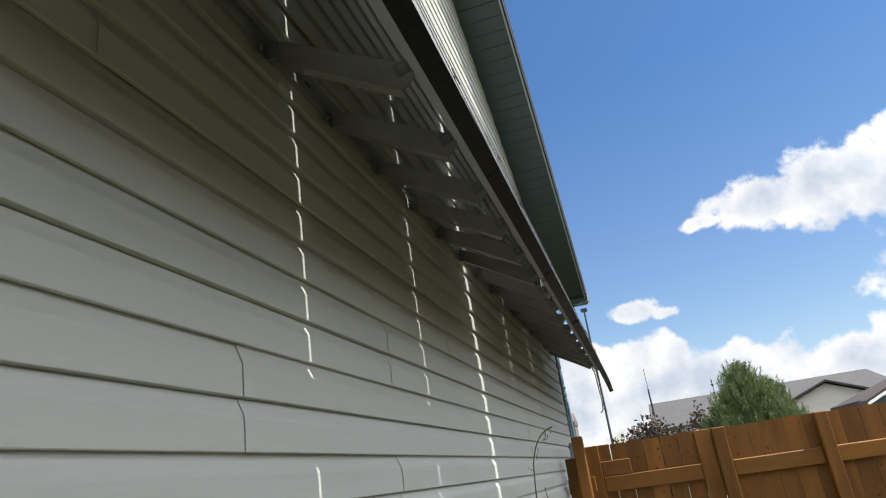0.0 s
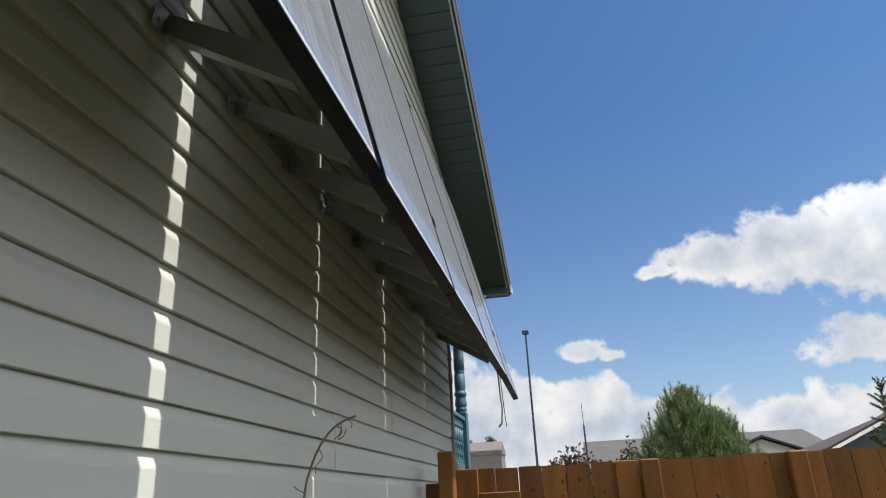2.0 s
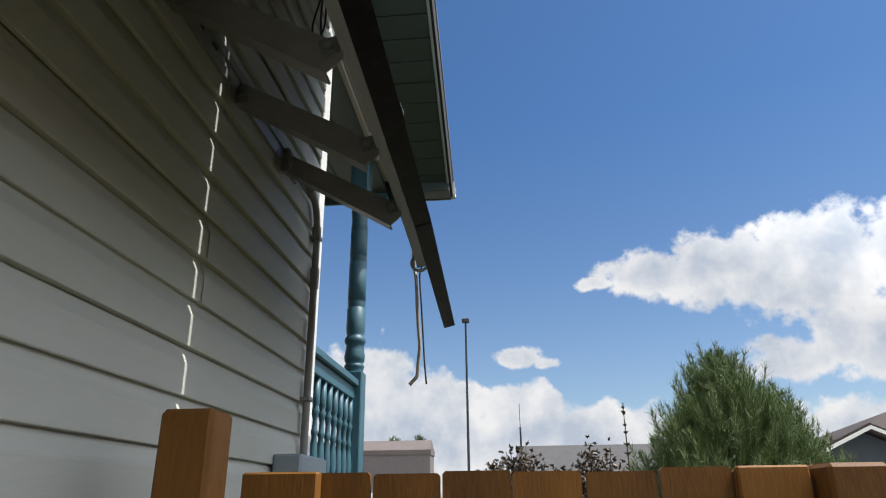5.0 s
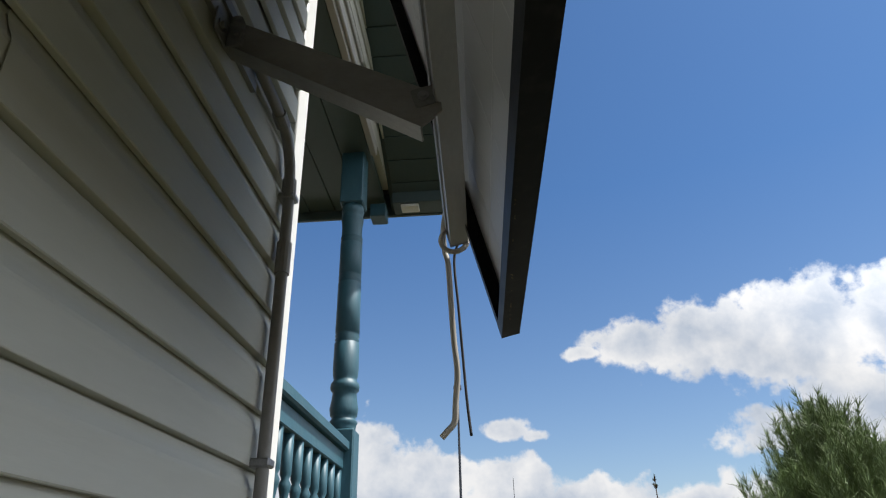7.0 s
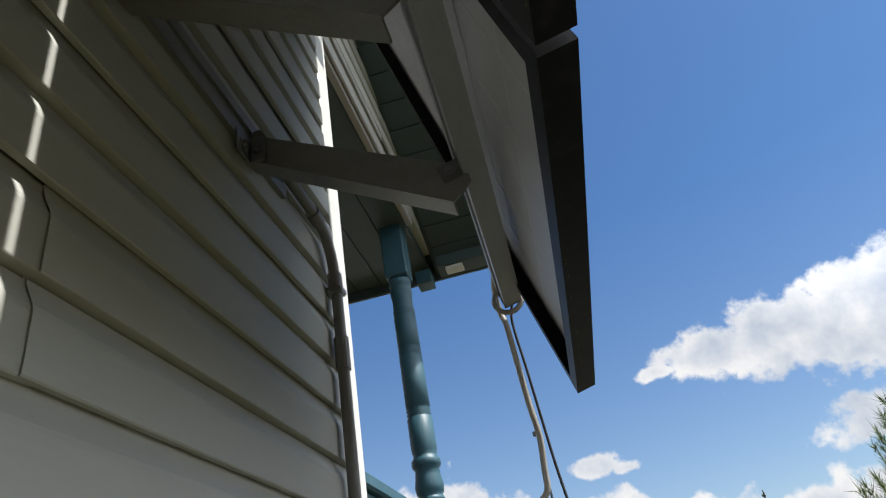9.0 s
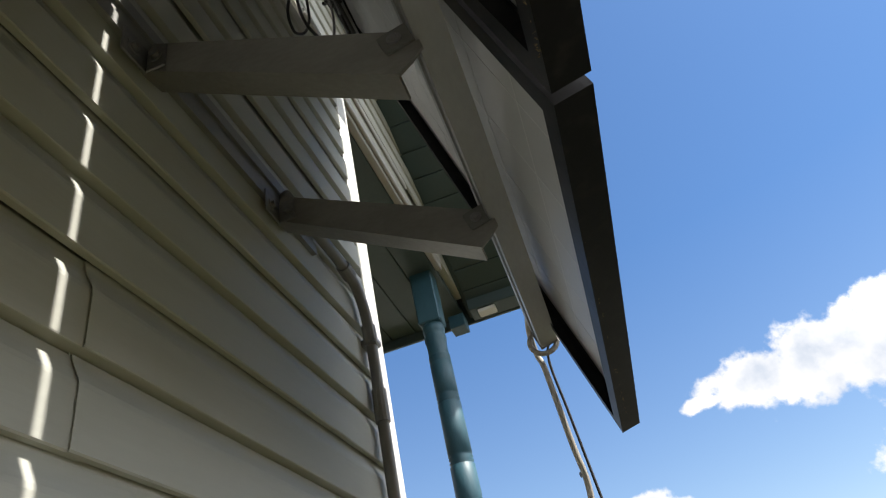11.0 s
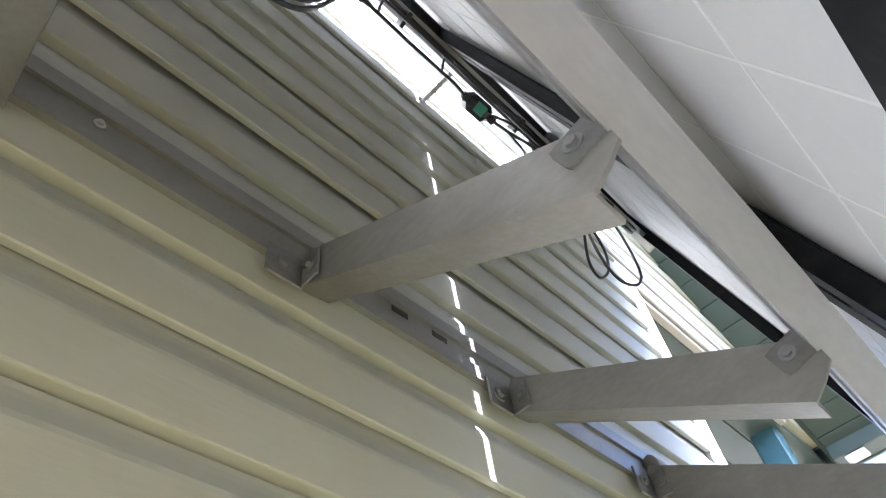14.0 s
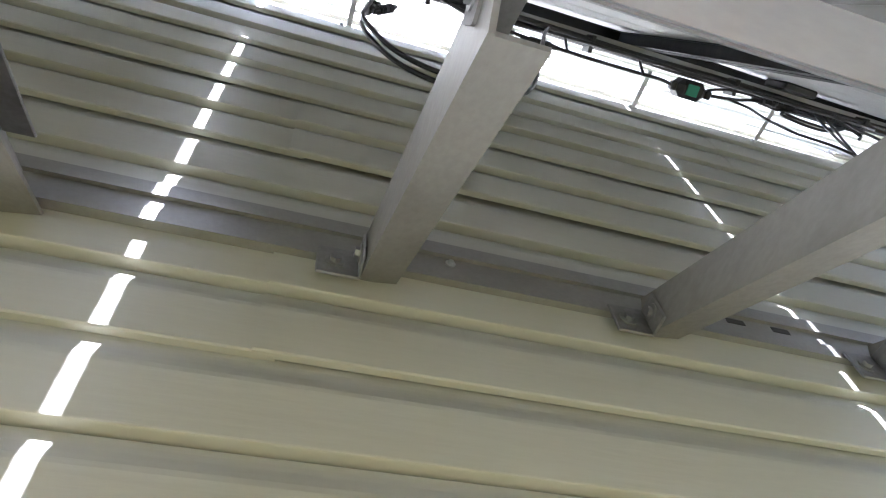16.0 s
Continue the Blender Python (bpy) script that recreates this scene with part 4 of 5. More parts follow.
def plug_pair(at, tilt):
    """Two mated plugs in line, ribbed, with their leads."""
    thing = empty("cable_connector")
    for sgn, nm in ((-1, "plug"), (1, "socket")):
        bm = bmesh.new()
        cyl_into(bm, (0, 0, 0), (0, sgn * 0.030, 0), 0.0095, n=10)
        cyl_into(bm, (0, sgn * 0.030, 0), (0, sgn * 0.052, 0), 0.0075, 0.0055, n=10)
        for q in range(3):
            cyl_into(bm, (0, sgn * (0.008 + 0.008 * q), 0), (0, sgn * (0.011 + 0.008 * q), 0), 0.0108, n=10)
        part(nm, bm, BLACK_PLASTIC, thing)
    thing.matrix_basis = Matrix.Translation(at) @ Matrix.Rotation(tilt, 4, "X")
    return tagged(thing, "black ribbed plug connector on the array wiring", "connector", "array connectors")


for at, tilt in (((0.120, 5.755, 1.862), -0.35), ((0.128, 5.775, 1.850), 0.12), ((0.114, 5.04, 1.813), 0.0), ((0.130, 4.605, 1.620), 1.25), ((0.126, 4.635, 1.655), 1.05)):
    plug_pair(at, tilt)
bundle = tagged(empty("cable_bundle"), "thick bundle of black cables clipped along the upper rail", "cable")
for q, (dl, dn) in enumerate(((0.0, 0.0), (0.013, -0.004), (0.006, -0.013), (-0.012, -0.002), (-0.006, -0.014))):
    part("strand", tube([on_panel(1.580 + dl + 0.003 * math.sin(2.1 * k + q), -0.018 + dn + 0.002 * math.cos(1.7 * k + 2 * q), 6.25 - 0.16 * k) for k in range(26)], 0.0066, 7), BLACK_PLASTIC, bundle, smooth=True)
for k in range(9):
    part("clip", box(-0.018, 0.032, -0.006, 0.006, -0.034, 0.012, 0.002, Matrix.Translation((0, 6.1 - 0.45 * k, 0)) @ PANEL_M @ Matrix.Translation((1.572, 0, -0.018))), BLACK_PLASTIC, bundle)
for y in (5.12, 5.34, 4.90):
    part("hanger", tube([(0.132, y + 0.006, 1.895), (0.124, y, 1.860), (0.113, y - 0.002, 1.812)], 0.0040, 6), BLACK_PLASTIC, bundle)

# slotted carrier with looped leads beside the optimiser
carrier = tagged(empty("cable_carrier"), "black slotted bracket holding looped leads under the upper rail", "bracket")
bm = bmesh.new()
for a, b, z0, z1 in ((5.785, 6.045, 1.872, 1.884), (5.785, 6.045, 1.836, 1.848), (5.785, 5.845, 1.8482, 1.8718), (5.905, 5.932, 1.8482, 1.8718), (5.990, 6.045, 1.8482, 1.8718)):
    box_into(bm, 0.118, 0.126, a, b, z0, z1, 0.001)
part("plate", bm, BLACK_PLASTIC, carrier)
part("hook", tube([(0.122, 6.03, 1.84), (0.118, 6.045, 1.818), (0.114, 6.03, 1.80)], 0.005, 6), BLACK_PLASTIC, carrier)
part("lead", tube([(0.120, 5.80, 1.836), (0.120, 5.755, 1.792), (0.120, 5.80, 1.752), (0.120, 5.87, 1.750), (0.120, 5.95, 1.80), (0.121, 6.00, 1.838)], 0.0042, 7), BLACK_PLASTIC, carrier, smooth=True)
part("lead", tube([(0.122, 5.81, 1.836), (0.123, 5.775, 1.800), (0.124, 5.83, 1.768), (0.123, 5.91, 1.780), (0.122, 5.99, 1.836)], 0.0038, 7), BLACK_PLASTIC, carrier, smooth=True)

cable("array_cable", [on_panel(1.575, -0.03, 6.15), on_panel(1.50, -0.03, 6.05), on_panel(1.49, -0.03, 5.8), on_panel(1.51, -0.03, 5.6), on_panel(1.50, -0.03, 5.3), on_panel(1.53, -0.03, 5.15), on_panel(1.575, -0.03, 5.05)], 0.0048, BLACK_PLASTIC, "black wiring sagging from the bundle along the panels")
for off, drop, words in ((0.0, 0.0, "black cable sagging below the upper rail"), (0.010, 0.022, "second black cable sagging beside the first")):
    cable("sagging_cable", [(0.134 + off, 4.64, 1.90), (0.132 + off, 4.615, 1.72), (0.132 + off, 4.592, 1.56), (0.140 + off, 4.588, 1.425 + drop), (0.140 + off, 4.637, 1.300 + drop), (0.140 + off, 4.70, 1.245 + drop), (0.140 + off, 4.757, 1.240 + drop), (0.140 + off, 4.83, 1.258 + drop), (0.140 + off, 4.906, 1.335 + drop), (0.140 + off, 4.978, 1.564 + drop), (0.140, 5.040, 1.80), (0.138, 5.075, 1.895)], 0.0048, BLACK_PLASTIC, words)
cable("cable_loop", [(0.134, 5.90, 1.862), (0.135, 5.867, 1.788), (0.145, 5.796, 1.621), (0.152, 5.752, 1.494), (0.146, 5.727, 1.411), (0.128, 5.730, 1.327), (0.120, 5.770, 1.310), (0.126, 5.799, 1.330), (0.138, 5.810, 1.355), (0.146, 5.814, 1.414), (0.150, 5.793, 1.474), (0.153, 5.750, 1.474), (0.150, 5.707, 1.513), (0.135, 5.659, 1.586), (0.118, 5.657, 1.706), (0.110, 5.655, 1.800), (0.108, 5.610, 1.838)], 0.0036, BLACK_PLASTIC, "loose coil of thin black cable under the panels")
cable("cable_loop", [(0.135, 5.94, 1.880), (0.135, 5.914, 1.828), (0.145, 5.828, 1.646), (0.155, 5.748, 1.485), (0.160, 5.717, 1.393), (0.170, 5.692, 1.275), (0.182, 5.692, 1.194), (0.192, 5.734, 1.190), (0.200, 5.780, 1.232), (0.198, 5.826, 1.318), (0.180, 5.901, 1.516), (0.162, 5.939, 1.656), (0.146, 5.963, 1.770), (0.138, 5.985, 1.885)], 0.0036, BLACK_PLASTIC, "wider loose loop of thin black cable under the panels")


def wall_foot():
    thing = empty("standoff_mount")
    part("base", box(0.0, 0.005, -0.020, 0.018, -0.024, 0.012, 0.001), FOOT_ALU, thing)
    part("leg", box(0.0055, 0.112, 0.002, 0.016, 0.006, 0.0105, 0.001), FOOT_ALU, thing)
    bm = bmesh.new()
    hex_bolt(bm, (0.0051, -0.010, -0.010), (1, 0, 0), 0.0055)
    part("bolt", bm, FOOT_ALU, thing)
    return thing


foot = wall_foot()
tagged(foot, "small aluminium foot tying the upper rail to the wall", "rail foot", "upper rail feet")
foot.matrix_basis = Matrix.Translation((0.0, 5.785, 1.875))
for i in range(1, 21):
    copy_thing(foot, Matrix.Translation((0.0, 5.785 - 0.4064 * i, 1.875)))

# dried leaf litter caught along the lower frame lips
rl = np.random.RandomState(21)
clumps = np.concatenate((np.repeat(3.4 + 1.93 * rl.uniform(0, 1, 30) ** 0.6, 12), rl.uniform(5.37, 6.28, 60)))
spots = np.array([on_panel(rl.uniform(0.0005, 0.006), rl.uniform(-0.0015, 0.0), y + rl.normal(0, 0.012)) for y in clumps])
litter = part("leaf_litter", needles_mesh("leaf_litter", spots, rl.normal(0, 1, (len(spots), 3)), rl.uniform(0.002, 0.0052, len(spots)), 0.0010, LITTER, 3, 0.8, 5), None)
tagged(litter, "dry tan leaf litter stuck along the panel frame", "debris", kind="stuff")

# dry climbing stems against the wall
vine = tagged(empty("dry_vine", (0, 0, 0)), "dry brown climbing stem leaning on the siding", "plant")
part("stem", tube([(0.06, 3.03, GROUND), (0.055, 3.07, -1.2), (0.06, 3.10, -0.6), (0.073, 3.125, -0.33), (0.085, 3.135, -0.255), (0.11, 3.15, -0.18), (0.145, 3.165, -0.125), (0.185, 3.18, -0.092), (0.228, 3.195, -0.075)], 0.0042, 7), STEM, vine, smooth=True)
for pts in (((0.075, 3.127, -0.325), (0.05, 3.11, -0.31), (0.045, 3.10, -0.30)), ((0.11, 3.15, -0.18), (0.115, 3.17, -0.21), (0.10, 3.15, -0.24), (0.105, 3.14, -0.265)), ((0.165, 3.172, -0.108), (0.175, 3.20, -0.12), (0.165, 3.19, -0.15), (0.185, 3.19, -0.14), (0.19, 3.20, -0.115)), ((0.18, 3.18, -0.095), (0.172, 3.19, -0.13), (0.150, 3.19, -0.15)), ((0.20, 3.185, -0.086), (0.215, 3.19, -0.10), (0.21, 3.19, -0.115))):
    part("twig", tube(pts, 0.0019, 6), STEM, vine, smooth=True)
vine2 = tagged(empty("dry_shoot", (0, 0, 0)), "thin dry shoot rising beside the wall", "plant")
part("stem", tube([(0.10, 3.66, GROUND), (0.08, 3.64, -1.0), (0.06, 3.63, -0.65), (0.05, 3.64, -0.50), (0.045, 3.635, -0.44)], 0.0032, 6), STEM, vine2, smooth=True)
part("twig", tube([(0.05, 3.64, -0.52), (0.045, 3.66, -0.49), (0.04, 3.665, -0.45)], 0.002, 6), STEM, vine2, smooth=True)

# ---- trees beyond the fence ----
def pine_tree(at, height, radius, seed):
    thing = empty("pine_tree", at)
    r = np.random.RandomState(seed)
    bm = bmesh.new()
    cyl_into(bm, (0, 0, 0), (0, 0, height * 0.8), 0.05, 0.012, 8)
    part("trunk", bm, BARK, thing)
    places, dirs, lens = [], [], []
    def reach(u):
        q = max(0.0, (u - 0.50) / 0.50)
        return radius * max(0.03, 1.0 - q ** 1.45) ** 0.80 * min(1.0, 0.7 + u)

    for k in range(1000):
        u = r.uniform(0.0, 1.0) ** 0.60
        a = r.uniform(0, 2 * math.pi)
        z0 = height * (0.06 + 0.86 * u)
        env = reach(u) * (0.94 + 0.09 * math.sin(3 * a + seed) + 0.07 * math.sin(7 * a + 9 * u) + r.normal(0, 0.10))
        inner = env * r.uniform(0.45, 0.80)
        rise = r.uniform(0.10, 0.24) * (0.7 + 0.6 * u)
        beg = np.array([inner * math.cos(a), inner * math.sin(a), z0 - 0.07])
        end = np.array([env * math.cos(a + r.normal(0, 0.06)), env * math.sin(a + r.normal(0, 0.06)), z0 + rise])
        d = (end - beg) / np.linalg.norm(end - beg)
        for t in np.linspace(0.25, 1.0, 9):
            places.append(beg + (end - beg) * t + r.normal(0, 0.004, 3))
            dirs.append(d * 0.8 + np.array([0, 0, 0.25]))
            lens.append(r.uniform(0.060, 0.095) * (1.15 - 0.4 * t))
    for k in range(230):
        a, q = r.uniform(0, 6.28), r.uniform(0.05, 1.0)
        base = np.array([radius * q * math.cos(a), radius * q * math.sin(a), height * (0.94 - 0.34 * q ** 1.25)])
        tall = r.uniform(0.08, 0.30)
        for t in np.linspace(0, tall, 8):
            places.append(base + np.array([0.25 * t * math.cos(a), 0.25 * t * math.sin(a), t]))
            dirs.append(np.array([0.2 * math.cos(a), 0.2 * math.sin(a), 1.0]))
            lens.append(0.07)
    for k in range(14):
        bm = bmesh.new()
        u, a = r.uniform(0.05, 0.85), r.uniform(0, 2 * math.pi)
        e = radius * (1.0 - 0.78 * u ** 2.2) * 0.7
        z0 = height * (0.1 + 0.8 * u)
        cyl_into(bm, (0, 0, z0 - 0.1), (e * math.cos(a), e * math.sin(a), z0 + e * 0.5), 0.012, 0.004, 6)
        part("limb", bm, BARK, thing)
    part("crown", needles_mesh("crown", np.array(places), np.array(dirs), np.array(lens), 0.0036, PINE, 20, 0.42, seed), None, thing, "long soft green needles")
    return thing


tagged(pine_tree((2.14, 8.40, GROUND), 2.63, 0.66, 3), "bushy green young pine behind the fence", "tree")
tagged(pine_tree((2.46, 8.50, GROUND), 2.36, 0.44, 8), "smaller green pine growing into its neighbour", "tree")


def spruce_sapling(at, height, seed, slim=1.0):
    thing = empty("spruce_tree", at)
    r = np.random.RandomState(seed)
    bm = bmesh.new()
    cyl_into(bm, (0, 0, 0), (0, 0, height), 0.030, 0.004, 8)
    part("trunk", bm, BARK, thing)
    places, dirs, lens = [], [], []
    for t in np.linspace(0.55, 1.0, 40):
        places.append(np.array([0, 0, height * t])), dirs.append(np.array([0, 0, 0.6])), lens.append(0.035 if slim > 0.3 else 0.014)
    z = height - 0.06
    level = 0
    while z > 0.35:
        n = 5 if level else 4
        reach = slim * min(0.16 + 0.40 * (height - z) ** 0.9, 0.9)
        a0 = r.uniform(0, 6.28)
        for k in range(n + (3 if level > 2 else 0)):
            a = a0 + 2 * math.pi * k / n + r.normal(0, 0.35)
            ln = reach * r.uniform(0.4, 1.0) * (0.8 if level < 3 else 1.0)
            rise = (1.7 if level < 2 else 0.75) * r.uniform(0.6, 1.3)
            end = np.array([ln * math.cos(a), ln * math.sin(a), ln * rise])
            bm = bmesh.new()
            cyl_into(bm, (0, 0, z), Vector(end) + Vector((0, 0, z)), 0.012, 0.006, 5)
            part("branch", bm, BARK, thing)
            for t in np.linspace(0.05, 1.0, max(8, int(ln * 70))):
                places.append(np.array([0, 0, z]) + end * t)
                dirs.append(end / np.linalg.norm(end) * 0.7)
                lens.append(0.040 if slim > 0.3 else 0.016)
            if ln > 0.3:
                for t in (0.45, 0.62, 0.8):
                    for sgn in (-1, 1):
                        sd = np.array([math.cos(a + sgn * 0.9), math.sin(a + sgn * 0.9), rise * 0.7]) * ln * 0.4
                        for q in np.linspace(0.1, 1, max(5, int(ln * 30))):
                            places.append(np.array([0, 0, z]) + end * t + sd * q)
                            dirs.append(sd * 1.5)
                            lens.append(0.038)
        z -= (0.10 + 0.010 * level) * r.uniform(0.7, 1.3)
        level += 1
    part("needles", needles_mesh("needles", np.array(places), np.array(dirs), np.array(lens), 0.0080, SPRUCE, 20 if slim > 0.3 else 7, 0.6, seed), None, thing, "short blue-green needles")
    return thing


tagged(spruce_sapling((5.91, 12.86, GROUND), 3.18, 5, 0.62), "young spruce with an open leader shoot", "tree")
tagged(spruce_sapling((2.2, 12.4, GROUND), 2.92, 9, 0.13), "small spruce top showing beside the pine", "tree")


def leafy_shrub(at, height, radius, seed):
    thing = empty("plum_shrub", at)
    r = np.random.RandomState(seed)
    stems = []
    places, dirs, lens = [], [], []
    for k in range(120):
        a, lean = r.uniform(0, 6.28), r.uniform(0.1, 1.0)
        end = np.array([radius * lean * math.cos(a), 0.6 * radius * lean * math.sin(a), height * (1.0 - 0.25 * lean) * r.uniform(0.72, 1.03)])
        base = np.array([0.25 * end[0], 0.25 * end[1], height * 0.3])
        bm = bmesh.new()
        cyl_into(bm, base, end, 0.012, 0.004, 5)
        part("stem", bm, BARK, thing)
        for t in np.linspace(0.2, 1.0, 44):
            places.append(base + (end - base) * t + r.normal(0, 0.05, 3))
            dirs.append(np.array([r.normal(), r.normal(), 0.5]))
            lens.append(r.uniform(0.05, 0.08))
    bm = bmesh.new()
    cyl_into(bm, (0, 0, 0), (0, 0, height * 0.34), 0.07, 0.04, 8)
    part("trunk", bm, BARK, thing)
    part("leaves", needles_mesh("leaves", np.array(places), np.array(dirs), np.array(lens), 0.042, PLUM, 5, 0.8, seed), None, thing, "small dark purple-brown leaves")
    return thing


tagged(leafy_shrub((0.90, 14.0, GROUND), 2.70, 0.90, 2), "dark purple-leaved plum shrub behind the fence", "shrub")
tagged(leafy_shrub((2.05, 14.2, GROUND), 2.66, 1.0, 6), "dark purple-leaved plum shrub behind the fence", "shrub")


def round_tree(at, height, radius, seed):
    """A small open-crowned tree: upright limbs with tufts of leaves and sky between them."""
    thing = empty("garden_tree", at)
    r = np.random.RandomState(seed)
    bm = bmesh.new()
    cyl_into(bm, (0, 0, 0), (0, 0, height - 1.6 * radius), 0.10, 0.05, 8)
    part("trunk", bm, BARK, thing)
    places, dirs, lens = [], [], []
    base = np.array([0, 0, height - 2.1 * radius])
    for k in range(16):
        a, lean = r.uniform(0, 6.28), r.uniform(0.1, 0.9)
        end = base + np.array([radius * lean * math.cos(a), radius * lean * math.sin(a), radius * (2.1 - 0.7 * lean) * r.uniform(0.75, 1.0)])
        bm = bmesh.new()
        cyl_into(bm, base, end, 0.03, 0.012, 5)
        part("limb", bm, BARK, thing)
        for t in np.linspace(0.45, 1.0, 9):
            places.append(base + (end - base) * t + r.normal(0, 0.05, 3))
            dirs.append(np.array([r.normal() * 0.5, r.normal() * 0.5, 1.0]))
            lens.append(r.uniform(0.10, 0.18))
    part("crown", needles_mesh("crown", np.array(places), np.array(dirs), np.array(lens), 0.05, SPRUCE, 4, 0.5, seed), None, thing)
    return thing


tagged(round_tree((-3.5, 38.0, GROUND), 5.10, 0.44, 3), "small open green tree behind a rooftop", "tree")
tagged(round_tree((-4.95, 38.5, GROUND), 5.05, 0.40, 4), "small open green tree behind a rooftop", "tree")

# ---- street lamp and mast ----
lamp = tagged(empty("street_lamp", (-0.56, 27.9, GROUND)), "tall thin dark street lamp pole", "street lamp")
bm = bmesh.new()
cyl_into(bm, (0, 0, 0), (0, 0, 8.10), 0.058, 0.036, 10)
part("pole", bm, STEEL_POLE, lamp)
part("head", box(-0.14, 0.14, -0.1, 0.1, 8.08, 8.24, 0.03), STEEL_POLE, lamp)
mast = tagged(empty("radio_mast", (1.52, 39.0, GROUND)), "thin grey radio mast over the rooftops", "mast")
bm = bmesh.new()
cyl_into(bm, (0, 0, 0), (0, 0, 6.60), 0.035, 0.015, 6)
part("pole", bm, STEEL_POLE, mast)
bm = bmesh.new()
cyl_into(bm, (0, 0, 3.9), (0, 0, 5.4), 0.06, 0.05, 6)
part("collar", bm, STEEL_POLE, mast)


# ---- houses beyond ----
def hip_roof(x0, x1, y0, y1, z0, z1, rx0, rx1, ry, over=0.4):
    bm = bmesh.new()
    c = [bm.verts.new(p) for p in ((x0 - over, y0 - over, z0), (x1 + over, y0 - over, z0), (x1 + over, y1 + over, z0), (x0 - over, y1 + over, z0))]
    e = [bm.verts.new(p) for p in ((x0 - over, y0 - over, z0 - 0.18), (x1 + over, y0 - over, z0 - 0.18), (x1 + over, y1 + over, z0 - 0.18), (x0 - over, y1 + over, z0 - 0.18))]
    a, b = bm.verts.new((rx0, ry, z1)), bm.verts.new((rx1, ry, z1))
    for f in ((c[0], c[1], b, a), (c[1], c[2], b), (c[2], c[3], a, b), (c[3], c[0], a), (e[3], e[2], e[1], e[0])):
        bm.faces.new(f)
    for i in range(4):
        bm.faces.new((c[i], e[i], e[(i + 1) % 4], c[(i + 1) % 4]))
    bmesh.ops.recalc_face_normals(bm, faces=bm.faces)
    return bm


def front_gable(cx, half, z0, peak, y0, y1):
    """Triangular gable wall in front of a roof: wall, roof planes with thickness, pale barge boards."""
    wall_bm = bmesh.new()
    A = [wall_bm.verts.new(p) for p in ((cx - half, y0, z0), (cx + half, y0, z0), (cx, y0, peak))]
    B = [wall_bm.verts.new((v.co.x, y0 + 0.2, v.co.z)) for v in A]
    for i in range(3):
        wall_bm.faces.new((A[i], A[(i + 1) % 3], B[(i + 1) % 3], B[i]))
    wall_bm.faces.new(A[::-1])
    wall_bm.faces.new(B)
    roof_bm, barge = bmesh.new(), bmesh.new()
    for sgn in (-1, 1):
        a, b = Vector((cx + sgn * (half + 0.35), 0, z0 - 0.35 * (peak - z0) / half)), Vector((cx, 0, peak + 0.02))
        for bmx, ya, yb, t0, t1 in ((roof_bm, y0 - 0.35, y1, 0.10, 0.22), (barge, y0 - 0.40, y0 - 0.352, 0.06, 0.15)):
            q = [bmx.verts.new((p.x, yy, p.z + t)) for yy in (ya, yb) for p, t in ((a, t0), (b, t0), (b, t1), (a, t1))]
            for f in ((0, 1, 2, 3), (7, 6, 5, 4), (0, 4, 5, 1), (1, 5, 6, 2), (2, 6, 7, 3), (3, 7, 4, 0)):
                bmx.faces.new([q[i] for i in f])
    for bmx in (wall_bm, roof_bm, barge):
        bmesh.ops.recalc_face_normals(bmx, faces=bmx.faces)
    return wall_bm, roof_bm, barge


def window_into(parent, x, y, z, w, h):
    win = part("window", box(x - w / 2 - 0.08, x + w / 2 + 0.08, y - 0.05, y + 0.01, z - 0.08, z + h + 0.08, 0.01), TRIM_WHITE, parent)
    part("pane", box(x - w / 2, x + w / 2, y - 0.07, y - 0.052, z, z + h), GLASS_DARK, win)


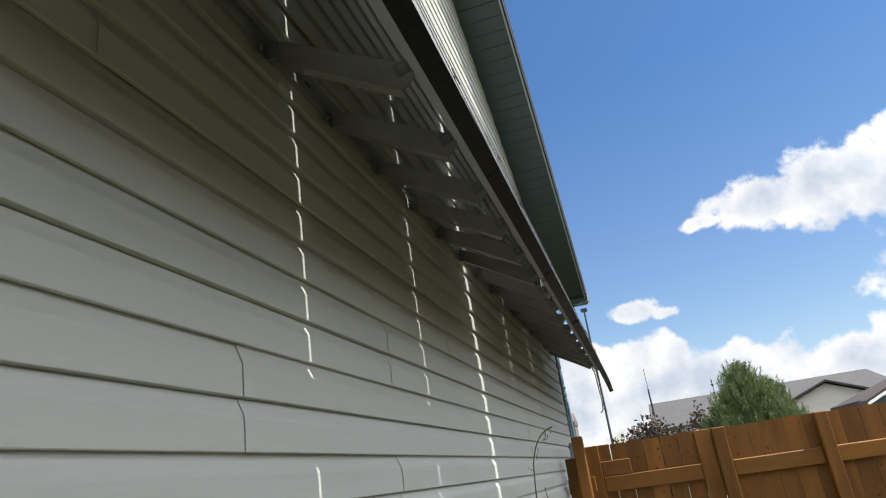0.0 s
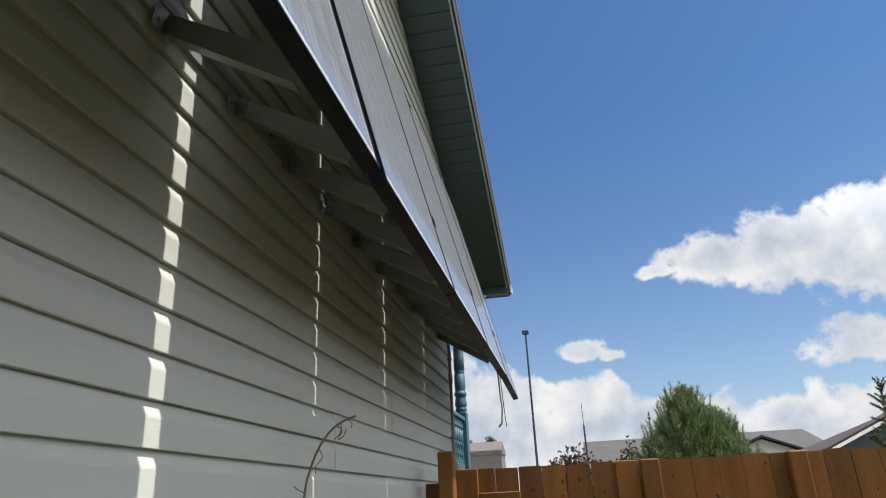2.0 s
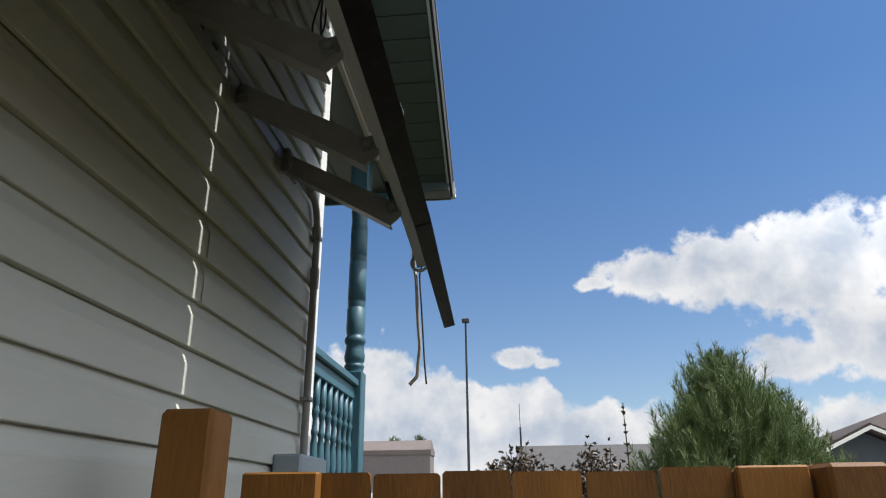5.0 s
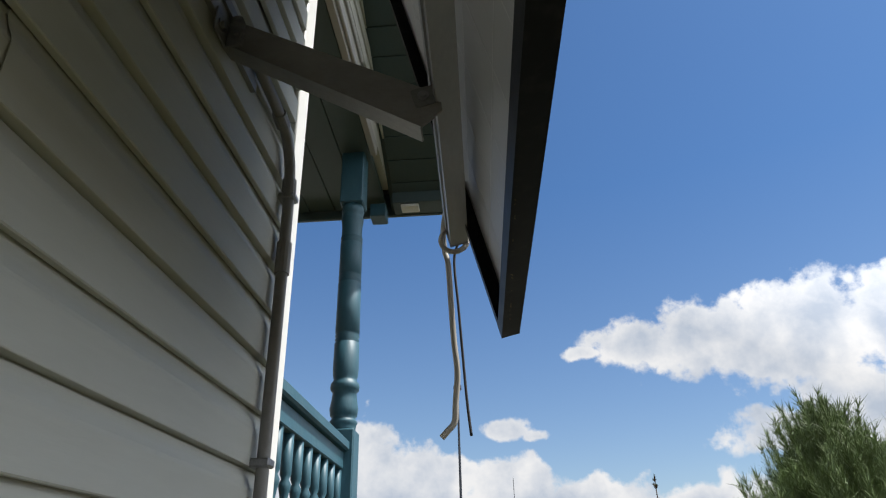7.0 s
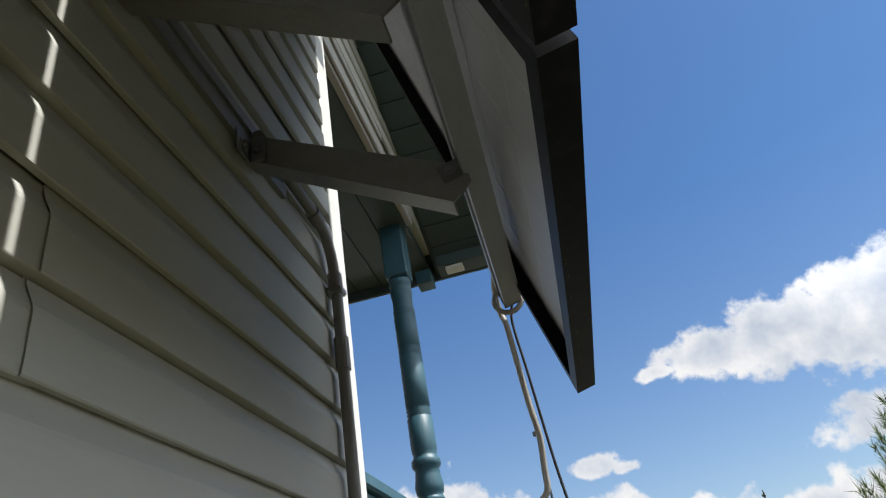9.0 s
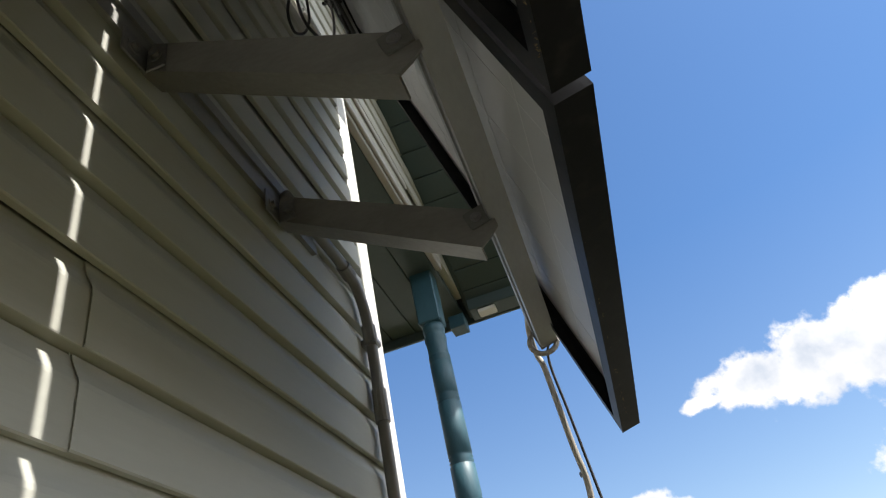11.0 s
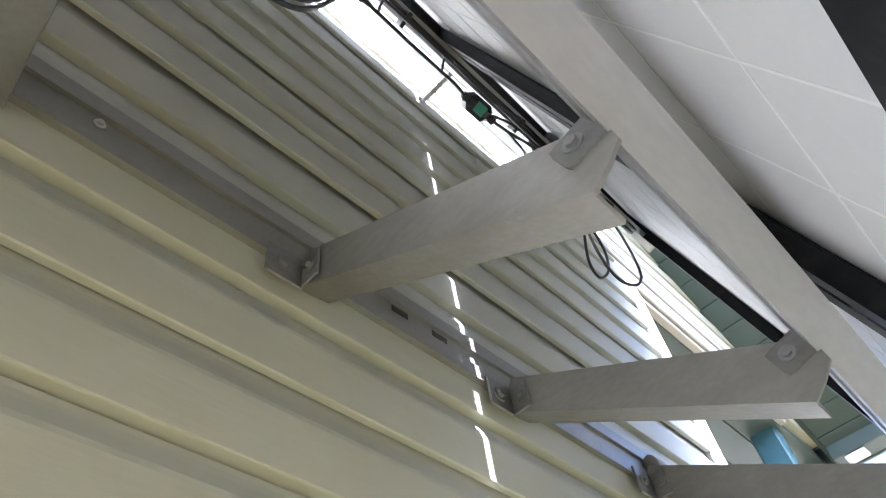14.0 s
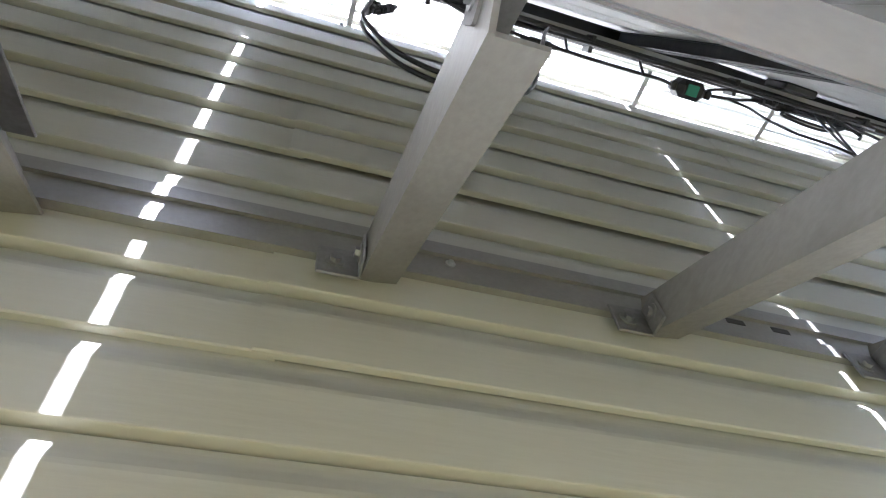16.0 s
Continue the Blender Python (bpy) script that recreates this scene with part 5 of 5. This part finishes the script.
house = tagged(empty("bungalow"), "low neighbouring house with a rose-grey shingle roof", "house")
part("wall", box(-8.5, -2.14, 30.0, 31.4, GROUND, 1.52), ROSE_WALL, house)
part("roof", hip_roof(-8.5, -2.14, 30.0, 31.4, 1.70, 2.10, -8.5, -2.14, 30.6, 0.03), SHINGLE_ROSE, house)
window_into(house, -5.0, 30.0, -0.9, 1.2, 1.0)

house = tagged(empty("ranch_house"), "pale house with a long grey shingle roof and gable", "house")
part("wall", box(1.9, 18.9, 53.0, 62.0, GROUND, 1.6), BEIGE_WALL, house)
part("roof", hip_roof(1.8, 19.0, 53.0, 62.0, 1.65, 3.88, 1.60, 18.1, 57.5, 0.35), SHINGLE_GREY, house)
w_bm, r_bm, b_bm = front_gable(13.5, 3.4, 1.60, 2.92, 51.4, 56.0)
part("gable_wall", w_bm, GABLE_PALE, house)
part("gable_roof", r_bm, SHINGLE_GREY, house)
part("barge_board", b_bm, SHINGLE_BROWN, house, "thin dark roof edge")
part("front_wall", box(10.2, 16.6, 51.4, 53.0, GROUND, 1.59), GABLE_PALE, house)
window_into(house, 13.4, 51.4, -0.4, 1.6, 1.3)
bm = bmesh.new()
cyl_into(bm, (10.4, 55.0, 2.3), (10.4, 55.0, 3.15), 0.12, n=8)
part("vent_pipe", bm, STEEL_POLE, house)

house = tagged(empty("gabled_house"), "slate-blue house with brown shingle roof and white barge boards", "house")
part("wall", box(9.2, 22.0, 24.5, 31.5, GROUND, 0.6), BLUE_WALL, house)
part("roof", hip_roof(9.1, 22.5, 24.4, 31.6, 0.62, 2.52, 13.6, 20.0, 28.0, 0.4), SHINGLE_BROWN, house)
w_bm, r_bm, b_bm = front_gable(10.15, 2.3, 0.36, 1.38, 22.8, 23.4)
part("gable_wall", w_bm, BLUE_WALL, house)
part("gable_roof", r_bm, SHINGLE_BROWN, house)
part("barge_board", b_bm, TRIM_WHITE, house)
part("front_wall", box(8.0, 12.3, 22.8, 24.5, GROUND, 0.36), BLUE_WALL, house)
window_into(house, 10.15, 22.8, -1.2, 1.4, 1.2)
